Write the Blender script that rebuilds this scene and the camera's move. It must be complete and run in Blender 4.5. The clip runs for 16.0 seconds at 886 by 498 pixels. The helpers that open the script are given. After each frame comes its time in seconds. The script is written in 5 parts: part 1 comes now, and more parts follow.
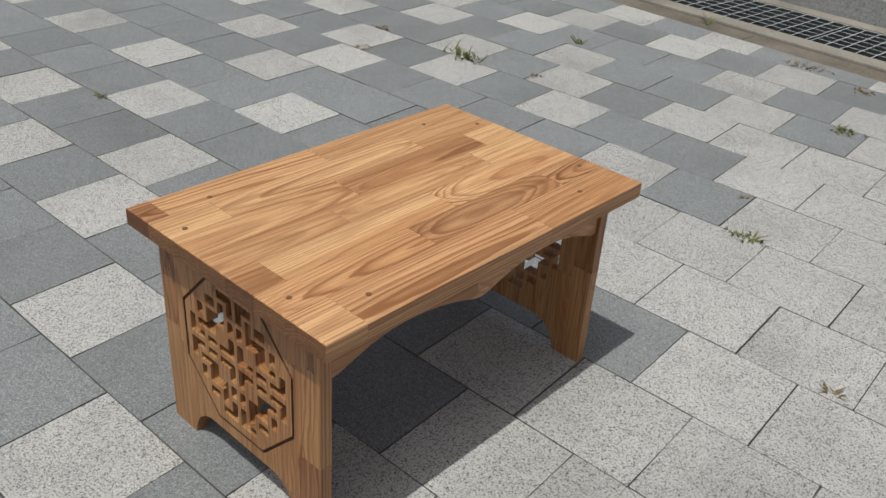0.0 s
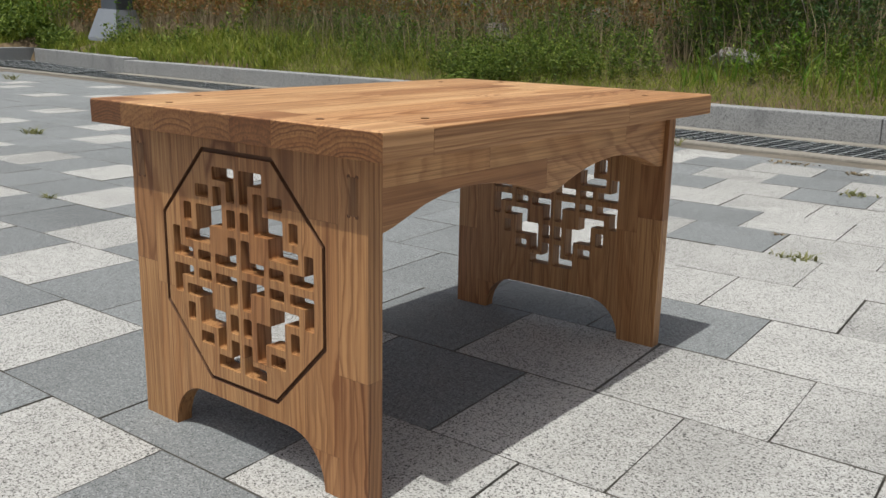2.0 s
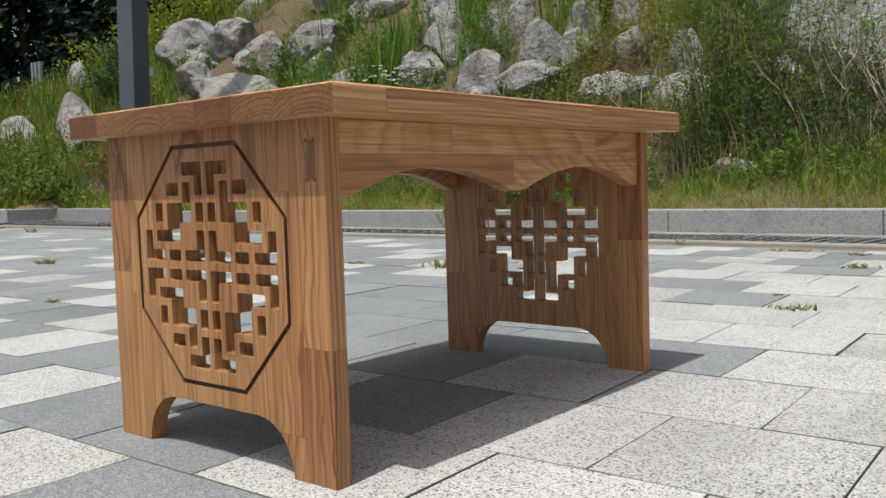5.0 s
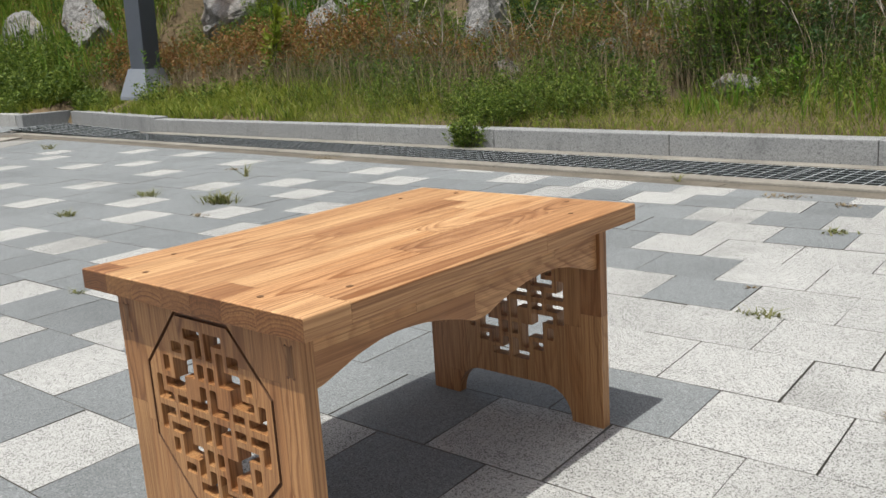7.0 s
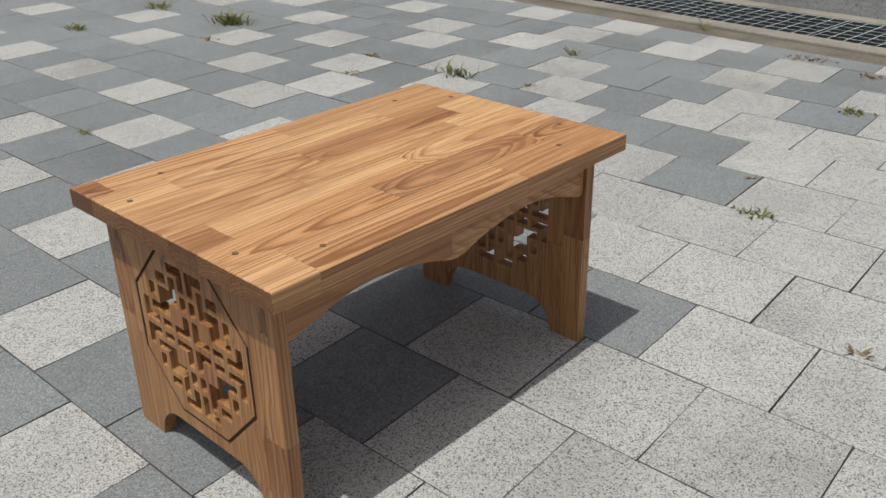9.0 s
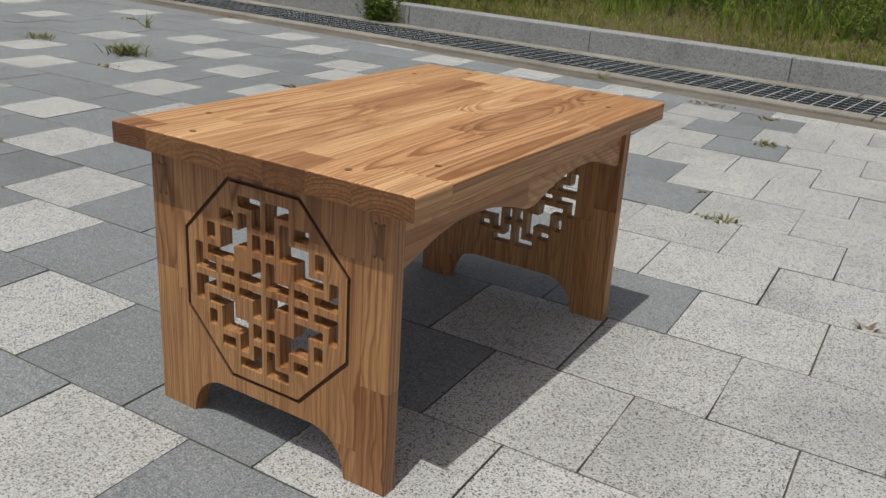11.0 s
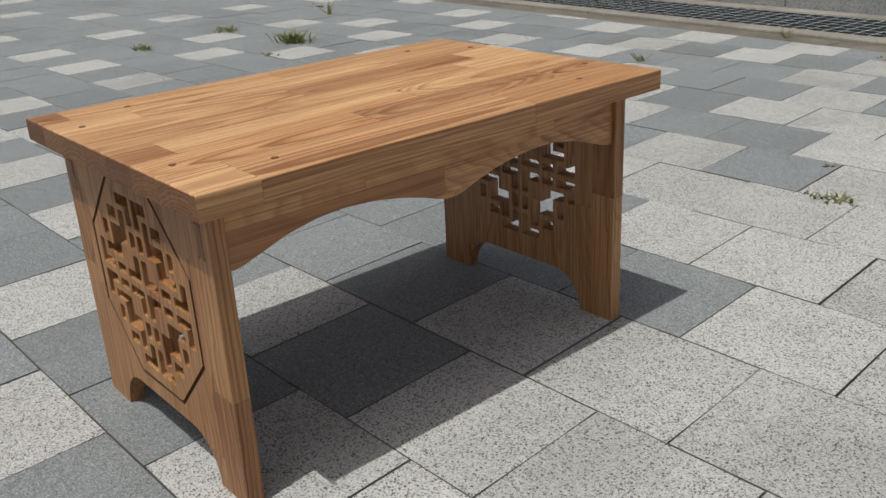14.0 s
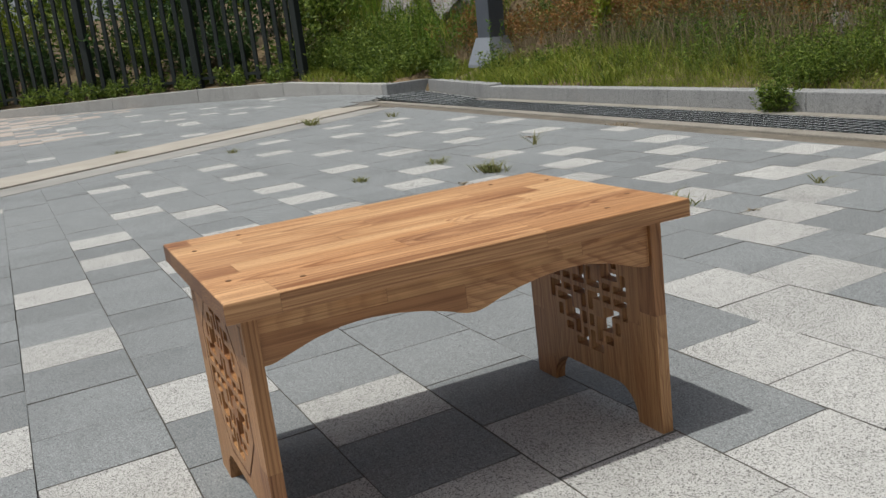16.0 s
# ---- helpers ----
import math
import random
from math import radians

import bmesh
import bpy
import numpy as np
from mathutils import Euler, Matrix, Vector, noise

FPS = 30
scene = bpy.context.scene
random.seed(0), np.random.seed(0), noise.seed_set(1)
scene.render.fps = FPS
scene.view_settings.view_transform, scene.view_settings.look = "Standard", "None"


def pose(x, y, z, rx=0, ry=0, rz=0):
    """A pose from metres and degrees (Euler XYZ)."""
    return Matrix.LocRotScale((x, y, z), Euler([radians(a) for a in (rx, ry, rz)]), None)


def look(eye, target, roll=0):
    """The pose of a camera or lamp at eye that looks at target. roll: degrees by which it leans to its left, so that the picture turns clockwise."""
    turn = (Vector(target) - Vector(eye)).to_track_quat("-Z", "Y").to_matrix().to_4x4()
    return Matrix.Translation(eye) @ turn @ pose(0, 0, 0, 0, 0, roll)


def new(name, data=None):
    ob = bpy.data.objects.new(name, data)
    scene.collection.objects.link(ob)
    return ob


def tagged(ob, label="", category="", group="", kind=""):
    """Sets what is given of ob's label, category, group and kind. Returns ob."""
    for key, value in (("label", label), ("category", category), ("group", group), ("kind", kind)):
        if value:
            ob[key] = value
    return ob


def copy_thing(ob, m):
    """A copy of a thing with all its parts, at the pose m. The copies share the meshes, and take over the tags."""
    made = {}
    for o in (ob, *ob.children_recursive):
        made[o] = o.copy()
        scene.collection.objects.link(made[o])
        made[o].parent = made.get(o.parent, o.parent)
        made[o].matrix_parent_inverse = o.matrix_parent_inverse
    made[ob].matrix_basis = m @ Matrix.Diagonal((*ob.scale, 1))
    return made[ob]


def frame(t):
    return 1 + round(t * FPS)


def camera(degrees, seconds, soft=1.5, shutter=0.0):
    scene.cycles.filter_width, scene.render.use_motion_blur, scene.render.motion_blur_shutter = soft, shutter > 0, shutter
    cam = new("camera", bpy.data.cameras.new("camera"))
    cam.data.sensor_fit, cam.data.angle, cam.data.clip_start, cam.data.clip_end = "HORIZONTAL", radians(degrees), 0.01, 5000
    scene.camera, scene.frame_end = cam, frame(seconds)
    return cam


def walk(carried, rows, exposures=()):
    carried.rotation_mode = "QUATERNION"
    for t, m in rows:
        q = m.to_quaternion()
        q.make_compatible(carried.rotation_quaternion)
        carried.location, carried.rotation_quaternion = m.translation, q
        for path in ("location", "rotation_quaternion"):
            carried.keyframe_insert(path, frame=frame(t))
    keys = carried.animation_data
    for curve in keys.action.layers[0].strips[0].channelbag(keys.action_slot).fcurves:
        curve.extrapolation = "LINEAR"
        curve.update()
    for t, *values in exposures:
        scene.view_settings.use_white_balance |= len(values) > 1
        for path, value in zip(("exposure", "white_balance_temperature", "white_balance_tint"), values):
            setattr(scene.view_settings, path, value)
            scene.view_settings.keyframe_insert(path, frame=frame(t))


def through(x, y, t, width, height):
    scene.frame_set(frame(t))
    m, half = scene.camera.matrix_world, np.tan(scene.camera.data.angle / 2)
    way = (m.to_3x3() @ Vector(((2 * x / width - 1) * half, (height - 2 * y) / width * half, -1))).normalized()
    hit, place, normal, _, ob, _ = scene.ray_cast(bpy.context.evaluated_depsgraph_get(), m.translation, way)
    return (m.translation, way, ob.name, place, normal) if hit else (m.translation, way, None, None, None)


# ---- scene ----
cam = camera(52.5, 16.0)
METRES, EYE, TILT, LEAN, TURN = 2.364, 0.8936, 0.0, 0.0, 41.4
PATH = [
    (0, (0.093, -0.014, 0.892), (-1.026, 1.305, -0.112), 4.2),
    (0.5, (0.02, 0.037, 0.645), (-1.139, 1.473, -0.127), 3.6),
    (1, (-0.007, 0.017, 0.55), (-1.189, 1.525, -0.022), 2.0),
    (1.5, (-0.038, -0.004, 0.472), (-1.21, 1.535, -0.036), 1.1),
    (2, (-0.041, -0.011, 0.408), (-1.223, 1.529, -0.074), 1.1),
    (2.5, (-0.054, -0.002, 0.341), (-1.243, 1.558, -0.045), 1.2),
    (3, (-0.055, -0.011, 0.304), (-1.254, 1.558, -0.011), 1.3),
    (3.5, (-0.037, -0.002, 0.266), (-1.254, 1.564, 0.014), 0.9),
    (4, (-0.012, 0.011, 0.231), (-1.238, 1.585, 0.094), -0.4),
    (4.2, (-0.003, 0.007, 0.222), (-1.232, 1.581, 0.107), -0.7),
    (6.3, (0.077, -0.028, 0.458), (-1.187, 1.501, 0.21), -3.4),
    (6.5, (0.098, -0.041, 0.506), (-1.172, 1.482, 0.241), -3.4),
    (7, (0.12, -0.02, 0.564), (-1.143, 1.465, 0.118), -3.6),
    (7.5, (0.125, 0.0, 0.625), (-1.118, 1.427, -0.02), -2.8),
    (8, (0.136, 0.023, 0.674), (-1.132, 1.404, -0.022), -2.4),
    (8.5, (0.155, 0.045, 0.713), (-1.095, 1.393, -0.073), -2.0),
    (9, (0.135, 0.05, 0.734), (-1.076, 1.377, -0.145), -0.9),
    (9.2, (0.127, 0.034, 0.728), (-1.078, 1.37, -0.146), -0.7),
    (11.3, (-0.094, -0.149, 0.527), (-1.025, 1.493, -0.135), 3.8),
    (11.5, (-0.095, -0.158, 0.507), (-1.013, 1.5, -0.134), 3.7),
    (12, (-0.082, -0.144, 0.486), (-1.014, 1.512, -0.138), 2.5),
    (12.5, (-0.033, -0.075, 0.494), (-1.044, 1.531, -0.14), 1.8),
    (13, (0.027, 0.014, 0.51), (-1.134, 1.483, -0.191), -0.2),
    (13.5, (0.084, 0.101, 0.533), (-1.188, 1.445, -0.226), -1.7),
    (14, (0.149, 0.186, 0.551), (-1.239, 1.409, -0.209), -2.9),
    (14.5, (0.221, 0.248, 0.582), (-1.26, 1.364, -0.166), -2.9),
    (15, (0.303, 0.284, 0.579), (-1.276, 1.317, -0.085), -4.1),
    (15.5, (0.359, 0.31, 0.568), (-1.319, 1.227, -0.021), -5.7),
    (16, (0.418, 0.317, 0.57), (-1.345, 1.143, 0.111), -6.9),
]
walk(cam, [(t, look(eye, target, roll)) for t, eye, target, roll in PATH],
     [(0.0, -0.37), (1.0, -0.27), (2.0, -0.04), (3.5, 0.16), (4.2, 0.22), (6.5, 0.24), (7.5, 0.08), (8.5, -0.20), (9.0, -0.28), (11.5, -0.34), (12.5, -0.35), (14.5, -0.34), (15.5, -0.28), (16.0, -0.15)])

# ---- sky and sun ----
SUN_WAY = Vector((0.034, -0.31, 0.95)).normalized()   # towards the sun
world = bpy.data.worlds.new("sky")
scene.world = world
world.use_nodes = True
wn = world.node_tree.nodes
sky = wn.new("ShaderNodeTexSky")
sky.sky_type = 'NISHITA'
sky.sun_disc = False
sky.dust_density, sky.air_density = 4.0, 0.8
sky.sun_elevation = math.asin(SUN_WAY.z)
sky.sun_rotation = math.atan2(SUN_WAY.x, SUN_WAY.y)
haze = wn.new("ShaderNodeHueSaturation")      # a milky summer sky
haze.inputs["Saturation"].default_value = 0.55
world.node_tree.links.new(sky.outputs[0], haze.inputs["Color"])
world.node_tree.links.new(haze.outputs[0], wn["Background"].inputs[0])
wn["Background"].inputs[1].default_value = 0.112
sun = new("sun", bpy.data.lights.new("sun", 'SUN'))
sun.data.energy, sun.data.angle, sun.data.color = 3.65, radians(0.6), (1.0, 0.998, 0.955)
sun.matrix_world = look(SUN_WAY * 30, (0, 0, 0))
scene.view_settings.exposure = 0.0


# ---- node helpers ----
class Nodes:
    """A small writer of node trees."""

    def __init__(self, name):
        self.mat = bpy.data.materials.new(name)
        self.mat.use_nodes = True
        self.tree = self.mat.node_tree
        self.bsdf = self.tree.nodes["Principled BSDF"]

    def add(self, kind, **sets):
        n = self.tree.nodes.new("ShaderNode" + kind)
        for k, v in sets.items():
            if k == "operation":
                n.operation = v
            elif k == "data_type":
                n.data_type = v
            elif k == "blend_type":
                n.blend_type = v
            elif k == "noise_dimensions":
                n.noise_dimensions = v
            elif k == "feature":
                n.feature = v
        return n

    def put(self, socket, value):
        if hasattr(value, "is_output"):
            self.tree.links.new(value, socket)
        else:
            socket.default_value = value

    def math(self, op, a, b=0.0, c=0.0, clamp=False):
        n = self.add("Math", operation=op)
        n.use_clamp = clamp
        for s, v in zip(n.inputs, (a, b, c)):
            self.put(s, v)
        return n.outputs[0]

    def vec(self, op, a, b=(0, 0, 0)):
        n = self.add("VectorMath", operation=op)
        self.put(n.inputs[0], a)
        self.put(n.inputs[1], b)
        return n.outputs[0]

    def xyz(self, v):
        n = self.add("SeparateXYZ")
        self.put(n.inputs[0], v)
        return n.outputs

    def join(self, x, y, z):
        n = self.add("CombineXYZ")
        for s, v in zip(n.inputs, (x, y, z)):
            self.put(s, v)
        return n.outputs[0]

    def noise(self, v, scale, detail=3.0, rough=0.55):
        n = self.add("TexNoise")
        self.put(n.inputs["Vector"], v)
        n.inputs["Scale"].default_value, n.inputs["Detail"].default_value = scale, detail
        n.inputs["Roughness"].default_value = rough
        return n.outputs["Fac"]

    def cells(self, v, scale, feature='F1'):
        n = self.add("TexVoronoi", feature=feature)
        self.put(n.inputs["Vector"], v)
        n.inputs["Scale"].default_value = scale
        return n.outputs

    def white(self, v):
        n = self.add("TexWhiteNoise")
        self.put(n.inputs["Vector"], v)
        return n.outputs["Color"]

    def ramp(self, fac, *stops):
        n = self.add("ValToRGB")
        self.put(n.inputs[0], fac)
        e = n.color_ramp.elements
        while len(e) < len(stops):
            e.new(0.5)
        for el, (at, c) in zip(e, stops):
            el.position = at
            el.color = (*c, 1) if len(c) == 3 else c
        return n.outputs[0]

    def mix(self, fac, a, b, blend='MIX'):
        n = self.add("Mix", data_type='RGBA', blend_type=blend)
        self.put(n.inputs[0], fac)
        for s, v in ((n.inputs[6], a), (n.inputs[7], b)):
            self.put(s, (*v, 1) if isinstance(v, tuple) and len(v) == 3 else v)
        return n.outputs[2]

    def grey(self, value):
        return self.join(value, value, value)

    def coords(self):
        return self.add("TexCoord").outputs["Object"]

    def place(self):
        return self.add("NewGeometry").outputs["Position"]

    def island(self):
        return self.add("NewGeometry").outputs["Random Per Island"]

    def chance(self):
        return self.add("ObjectInfo").outputs["Random"]

    def bump(self, height, strength, distance):
        n = self.add("Bump")
        n.inputs["Strength"].default_value, n.inputs["Distance"].default_value = strength, distance
        self.put(n.inputs["Height"], height)
        self.put(self.bsdf.inputs["Normal"], n.outputs[0])

    def done(self, color, rough=0.7, metal=0.0, spec=0.5):
        self.put(self.bsdf.inputs["Base Color"], (*color, 1) if isinstance(color, tuple) else color)
        self.put(self.bsdf.inputs["Roughness"], rough)
        self.bsdf.inputs["Metallic"].default_value = metal
        self.bsdf.inputs["Specular IOR Level"].default_value = spec
        return self.mat


def wood(name, along, staves=None, tone=1.0, own=False, red=0.04, bold=1.0, grow=0.0028, flat=0.0):
    """Oiled, laminated softwood-like timber with strong year rings. along: which local axis the grain follows.
    staves: (width axis, thickness axis, width, length) where the glued staves are told apart in the material."""
    m = Nodes(name)
    p = m.xyz(m.coords())
    if staves:
        across, deep, width, length = staves
        row = m.math('FLOOR', m.math('DIVIDE', p[across], width))
        shift = m.xyz(m.white(m.join(row, 3.7, 1.3)))[0]
        pos = m.math('ADD', m.math('DIVIDE', p[along], length), shift)
        cell = m.math('FLOOR', pos)
        rnd = m.xyz(m.white(m.join(row, cell, 8.1)))
        y0 = m.math('SUBTRACT', p[across], m.math('MULTIPLY', m.math('ADD', row, 0.5), width))
        lx, ly, lz = p[along], y0, p[deep]
        fy = m.math('ABSOLUTE', m.math('SUBTRACT', m.math('FRACT', m.math('DIVIDE', p[across], width)), 0.5))
        fx = m.math('ABSOLUTE', m.math('SUBTRACT', m.math('FRACT', pos), 0.5))
        seam = m.math('MAXIMUM', m.math('GREATER_THAN', fy, 0.492), m.math('GREATER_THAN', fx, 0.4985))
    else:
        rnd = m.xyz(m.white(m.join(m.chance(), 0.37, 2.9)))
        lx, ly, lz = p[along], p[(along + 2) % 3], p[(along + 1) % 3]
        seam = 0.0
    seed = m.vec('SCALE', m.join(rnd[0], rnd[1], rnd[2]))
    seed.node.inputs[3].default_value = 50
    if own:      # each stave carries its own darkness and pith
        given = m.xyz(m.add("ObjectInfo").outputs["Color"])
        shade, aside, depth = given[0], m.math('MULTIPLY', m.math('SUBTRACT', given[1], 0.5), 0.054), m.math('ADD', 0.008 + flat, m.math('MULTIPLY', given[2], 0.05))
    else:
        shade = m.math('MULTIPLY', m.math('POWER', rnd[1], 1.2), 0.50)
        aside, depth = m.math('MULTIPLY', m.math('SUBTRACT', rnd[0], 0.5), 0.085), m.math('ADD', m.math('MULTIPLY', rnd[1], 0.034), 0.012)
    q = m.vec('ADD', m.join(m.math('MULTIPLY', lx, 0.16 if own else 0.36), ly, lz), seed)
    wob = m.math('SUBTRACT', m.noise(q, 26.0, 2.0), 0.5)
    wob2 = m.math('SUBTRACT', m.noise(m.vec('ADD', q, (7.0, 3.0, 1.0)), 70.0, 3.0), 0.5)
    tilt = m.math('MULTIPLY', m.math('SUBTRACT', rnd[2], 0.5), 0.11 if own else 0.26)
    yy = m.math('ADD', m.math('SUBTRACT', ly, aside), m.math('MULTIPLY', wob, 0.018 if own else 0.026))
    zz = m.math('ADD', m.math('ADD', lz, depth), m.math('MULTIPLY', lx, tilt))
    if own:          # a log that bows gives closed ovals
        zz = m.math('ADD', zz, m.math('MULTIPLY', m.math('MULTIPLY', lx, lx), m.math('MULTIPLY', m.add("ObjectInfo").outputs["Alpha"], 1.1)))
    rr = m.math('SQRT', m.math('ADD', m.math('MULTIPLY', yy, yy), m.math('MULTIPLY', zz, zz)))
    rr = m.math('ADD', rr, m.math('MULTIPLY', wob2, 0.0024))
    ringwise = m.vec('ADD', m.join(rr, m.math('MULTIPLY', lx, 0.004), 0.0), seed)
    uneven = m.math('SUBTRACT', m.noise(ringwise, 95.0, 1.0), 0.5)
    pitch = m.math('ADD', grow, m.math('MULTIPLY', rnd[2], grow))
    rings = m.math('FRACT', m.math('DIVIDE', m.math('ADD', rr, m.math('MULTIPLY', uneven, 0.007)), pitch))
    force = m.math('MULTIPLY', m.math('SUBTRACT', m.noise(m.vec('ADD', ringwise, (3.0, 0.0, 0.0)), 190.0, 2.0), 0.28, clamp=True), m.math('ADD', 1.1, m.math('MULTIPLY', rnd[0], 2.2)), clamp=True)
    broad = m.noise(m.vec('ADD', ringwise, (0.0, 5.0, 0.0)), 75.0, 2.0)
    fib = m.noise(m.vec('ADD', m.vec('MULTIPLY', m.join(lx, ly, lz), (7.0, 430.0, 430.0)), seed), 1.0, 3.0, 0.65)
    soft = m.noise(q, 14.0, 3.0)
    grain = m.ramp(rings, (0.0, (0.30, 0.30, 0.30)), (0.09, (0.0, 0, 0)), (0.38, (0.06, 0.06, 0.06)), (0.62, (0.42, 0.42, 0.42)), (0.82, (1.0, 1, 1)), (0.96, (0.85, 0.85, 0.85)), (1.0, (0.30, 0.30, 0.30)))
    grain = m.math('MULTIPLY', m.xyz(grain)[0], force)
    pale = m.mix(shade, (0.74, 0.485, 0.25), (0.41, 0.205, 0.092))
    pale = m.mix(m.math('MULTIPLY', m.math('SUBTRACT', broad, 0.44, clamp=True), 3.2, clamp=True), pale, m.mix(shade, (0.53, 0.275, 0.115), (0.25, 0.105, 0.043)))
    pale = m.mix(m.math('MULTIPLY', soft, 0.30), pale, (0.46, 0.25, 0.105))
    pale = m.mix(m.math('MULTIPLY', rnd[0], 0.45), pale, m.mix(shade, (0.60, 0.325, 0.155), (0.30, 0.125, 0.062)))
    dark = m.mix(shade, (0.28, 0.118, 0.042), (0.115, 0.043, 0.016))
    col = m.mix(m.math('MULTIPLY', grain, m.math('MULTIPLY', bold, m.math('ADD', 0.86, m.math('MULTIPLY', shade, 0.14)))), pale, dark)
    col = m.mix(m.math('MULTIPLY', m.math('SUBTRACT', fib, 0.43), 2.6, clamp=True), col, (0.19, 0.082, 0.034))
    streak = m.noise(m.vec('ADD', m.vec('MULTIPLY', m.join(lx, ly, lz), (1.6, 100.0, 100.0)), seed), 1.0, 4.0, 0.65)
    col = m.mix(m.math('MULTIPLY', m.math('SUBTRACT', streak, 0.50, clamp=True), m.math('ADD', 1.2, m.math('MULTIPLY', shade, 2.6)), clamp=True), col, (0.17, 0.066, 0.024))
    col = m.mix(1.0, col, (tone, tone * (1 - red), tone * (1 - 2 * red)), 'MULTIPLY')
    col = m.mix(m.math('MULTIPLY', seam, 0.5), col, (0.12, 0.05, 0.02))
    m.bump(m.math('ADD', m.math('MULTIPLY', fib, 0.6), m.math('MULTIPLY', grain, 0.5)), 0.18, 0.0006)
    return m.done(col, m.math('ADD', 0.36, m.math('MULTIPLY', fib, 0.22)), spec=0.45)


def paver(name, light, dark, pit, speck, contrast):
    """Washed concrete block: grains of two sizes, pits and faint stains."""
    m = Nodes(name)
    pos = m.place()
    isl = m.add("ObjectInfo").outputs["Random"]
    pos = m.vec('ADD', pos, m.join(m.math('MULTIPLY', isl, 31.0), 0.0, 0.0))
    big = m.noise(pos, 5.0, 4.0)
    tone = m.mix(big, dark, light)
    grain = m.xyz(m.cells(pos, 620.0)["Color"])[0]
    tone = m.mix(m.math('MULTIPLY', m.math('SUBTRACT', grain, 0.55), contrast), tone, (1, 1, 1), 'MIX')
    tone = m.mix(m.math('MULTIPLY', m.math('LESS_THAN', grain, 0.22), contrast * 0.6), tone, pit)
    fine = m.noise(pos, 430.0, 2.5, 0.6)
    crowd = m.noise(m.vec('ADD', pos, (2.0, 6.0, 0.0)), 14.0, 3.0)
    pits = m.math('GREATER_THAN', fine, m.math('SUBTRACT', 0.68 - 0.07 * speck, m.math('MULTIPLY', m.math('SUBTRACT', crowd, 0.5), 0.10)))
    chip = m.cells(pos, 330.0)
    lot = m.xyz(chip["Color"])
    flecks = m.math('LESS_THAN', m.math('ADD', chip["Distance"], m.math('MULTIPLY', m.math('SUBTRACT', fine, 0.5), 1.4)), m.math('MULTIPLY', m.math('SUBTRACT', lot[1], 0.25, clamp=True), 0.60 * speck))
    pits = m.math('MAXIMUM', pits, flecks)
    tone = m.mix(m.math('MULTIPLY', pits, m.math('ADD', 0.72, m.math('MULTIPLY', lot[2], 0.26))), tone, pit)
    per = m.math('ADD', 0.90, m.math('MULTIPLY', isl, 0.18))
    tone = m.mix(1.0, tone, m.grey(per), 'MULTIPLY')
    stain = m.noise(pos, 1.6, 5.0, 0.6)
    tone = m.mix(m.math('MULTIPLY', m.math('SUBTRACT', stain, 0.52, clamp=True), 1.6), tone, pit)
    m.bump(m.math('SUBTRACT', m.math('MULTIPLY', grain, 0.5), m.math('MULTIPLY', pits, 0.8)), 0.45, 0.0012)
    return m.done(tone, 0.9, spec=0.25)


def plain(name, a, b, scale, rough=0.7, metal=0.0, relief=0.002, fine=60.0):
    m = Nodes(name)
    pos = m.place()
    n1, n2 = m.noise(pos, scale, 5.0, 0.6), m.noise(pos, fine, 4.0, 0.65)
    f = m.math('ADD', m.math('MULTIPLY', n1, 0.7), m.math('MULTIPLY', n2, 0.45))
    col = m.ramp(f, (0.33, a), (0.78, b))
    m.bump(m.math('ADD', n2, m.math('MULTIPLY', n1, 0.5)), 0.5, relief)
    return m.done(col, rough, metal)


def leaf(name, *tones, through=0.35):
    """Leaves and blades: a tone for each island, a little light let through."""
    m = Nodes(name)
    r = m.island()
    steps = [(i / max(1, len(tones) - 1), c) for i, c in enumerate(tones)]
    col = m.ramp(r, *steps)
    col = m.mix(m.math('MULTIPLY', m.noise(m.place(), 3.0, 3.0), 0.5), col, tuple(v * 0.55 for v in tones[0]))
    m.done(col, 0.55, spec=0.3)
    tr = m.add("BsdfTranslucent")
    m.put(tr.inputs["Color"], col)
    mx = m.add("MixShader")
    mx.inputs[0].default_value = through
    m.tree.links.new(m.bsdf.outputs[0], mx.inputs[1])
    m.tree.links.new(tr.outputs[0], mx.inputs[2])
    m.tree.links.new(mx.outputs[0], m.tree.nodes["Material Output"].inputs[0])
    return m.mat


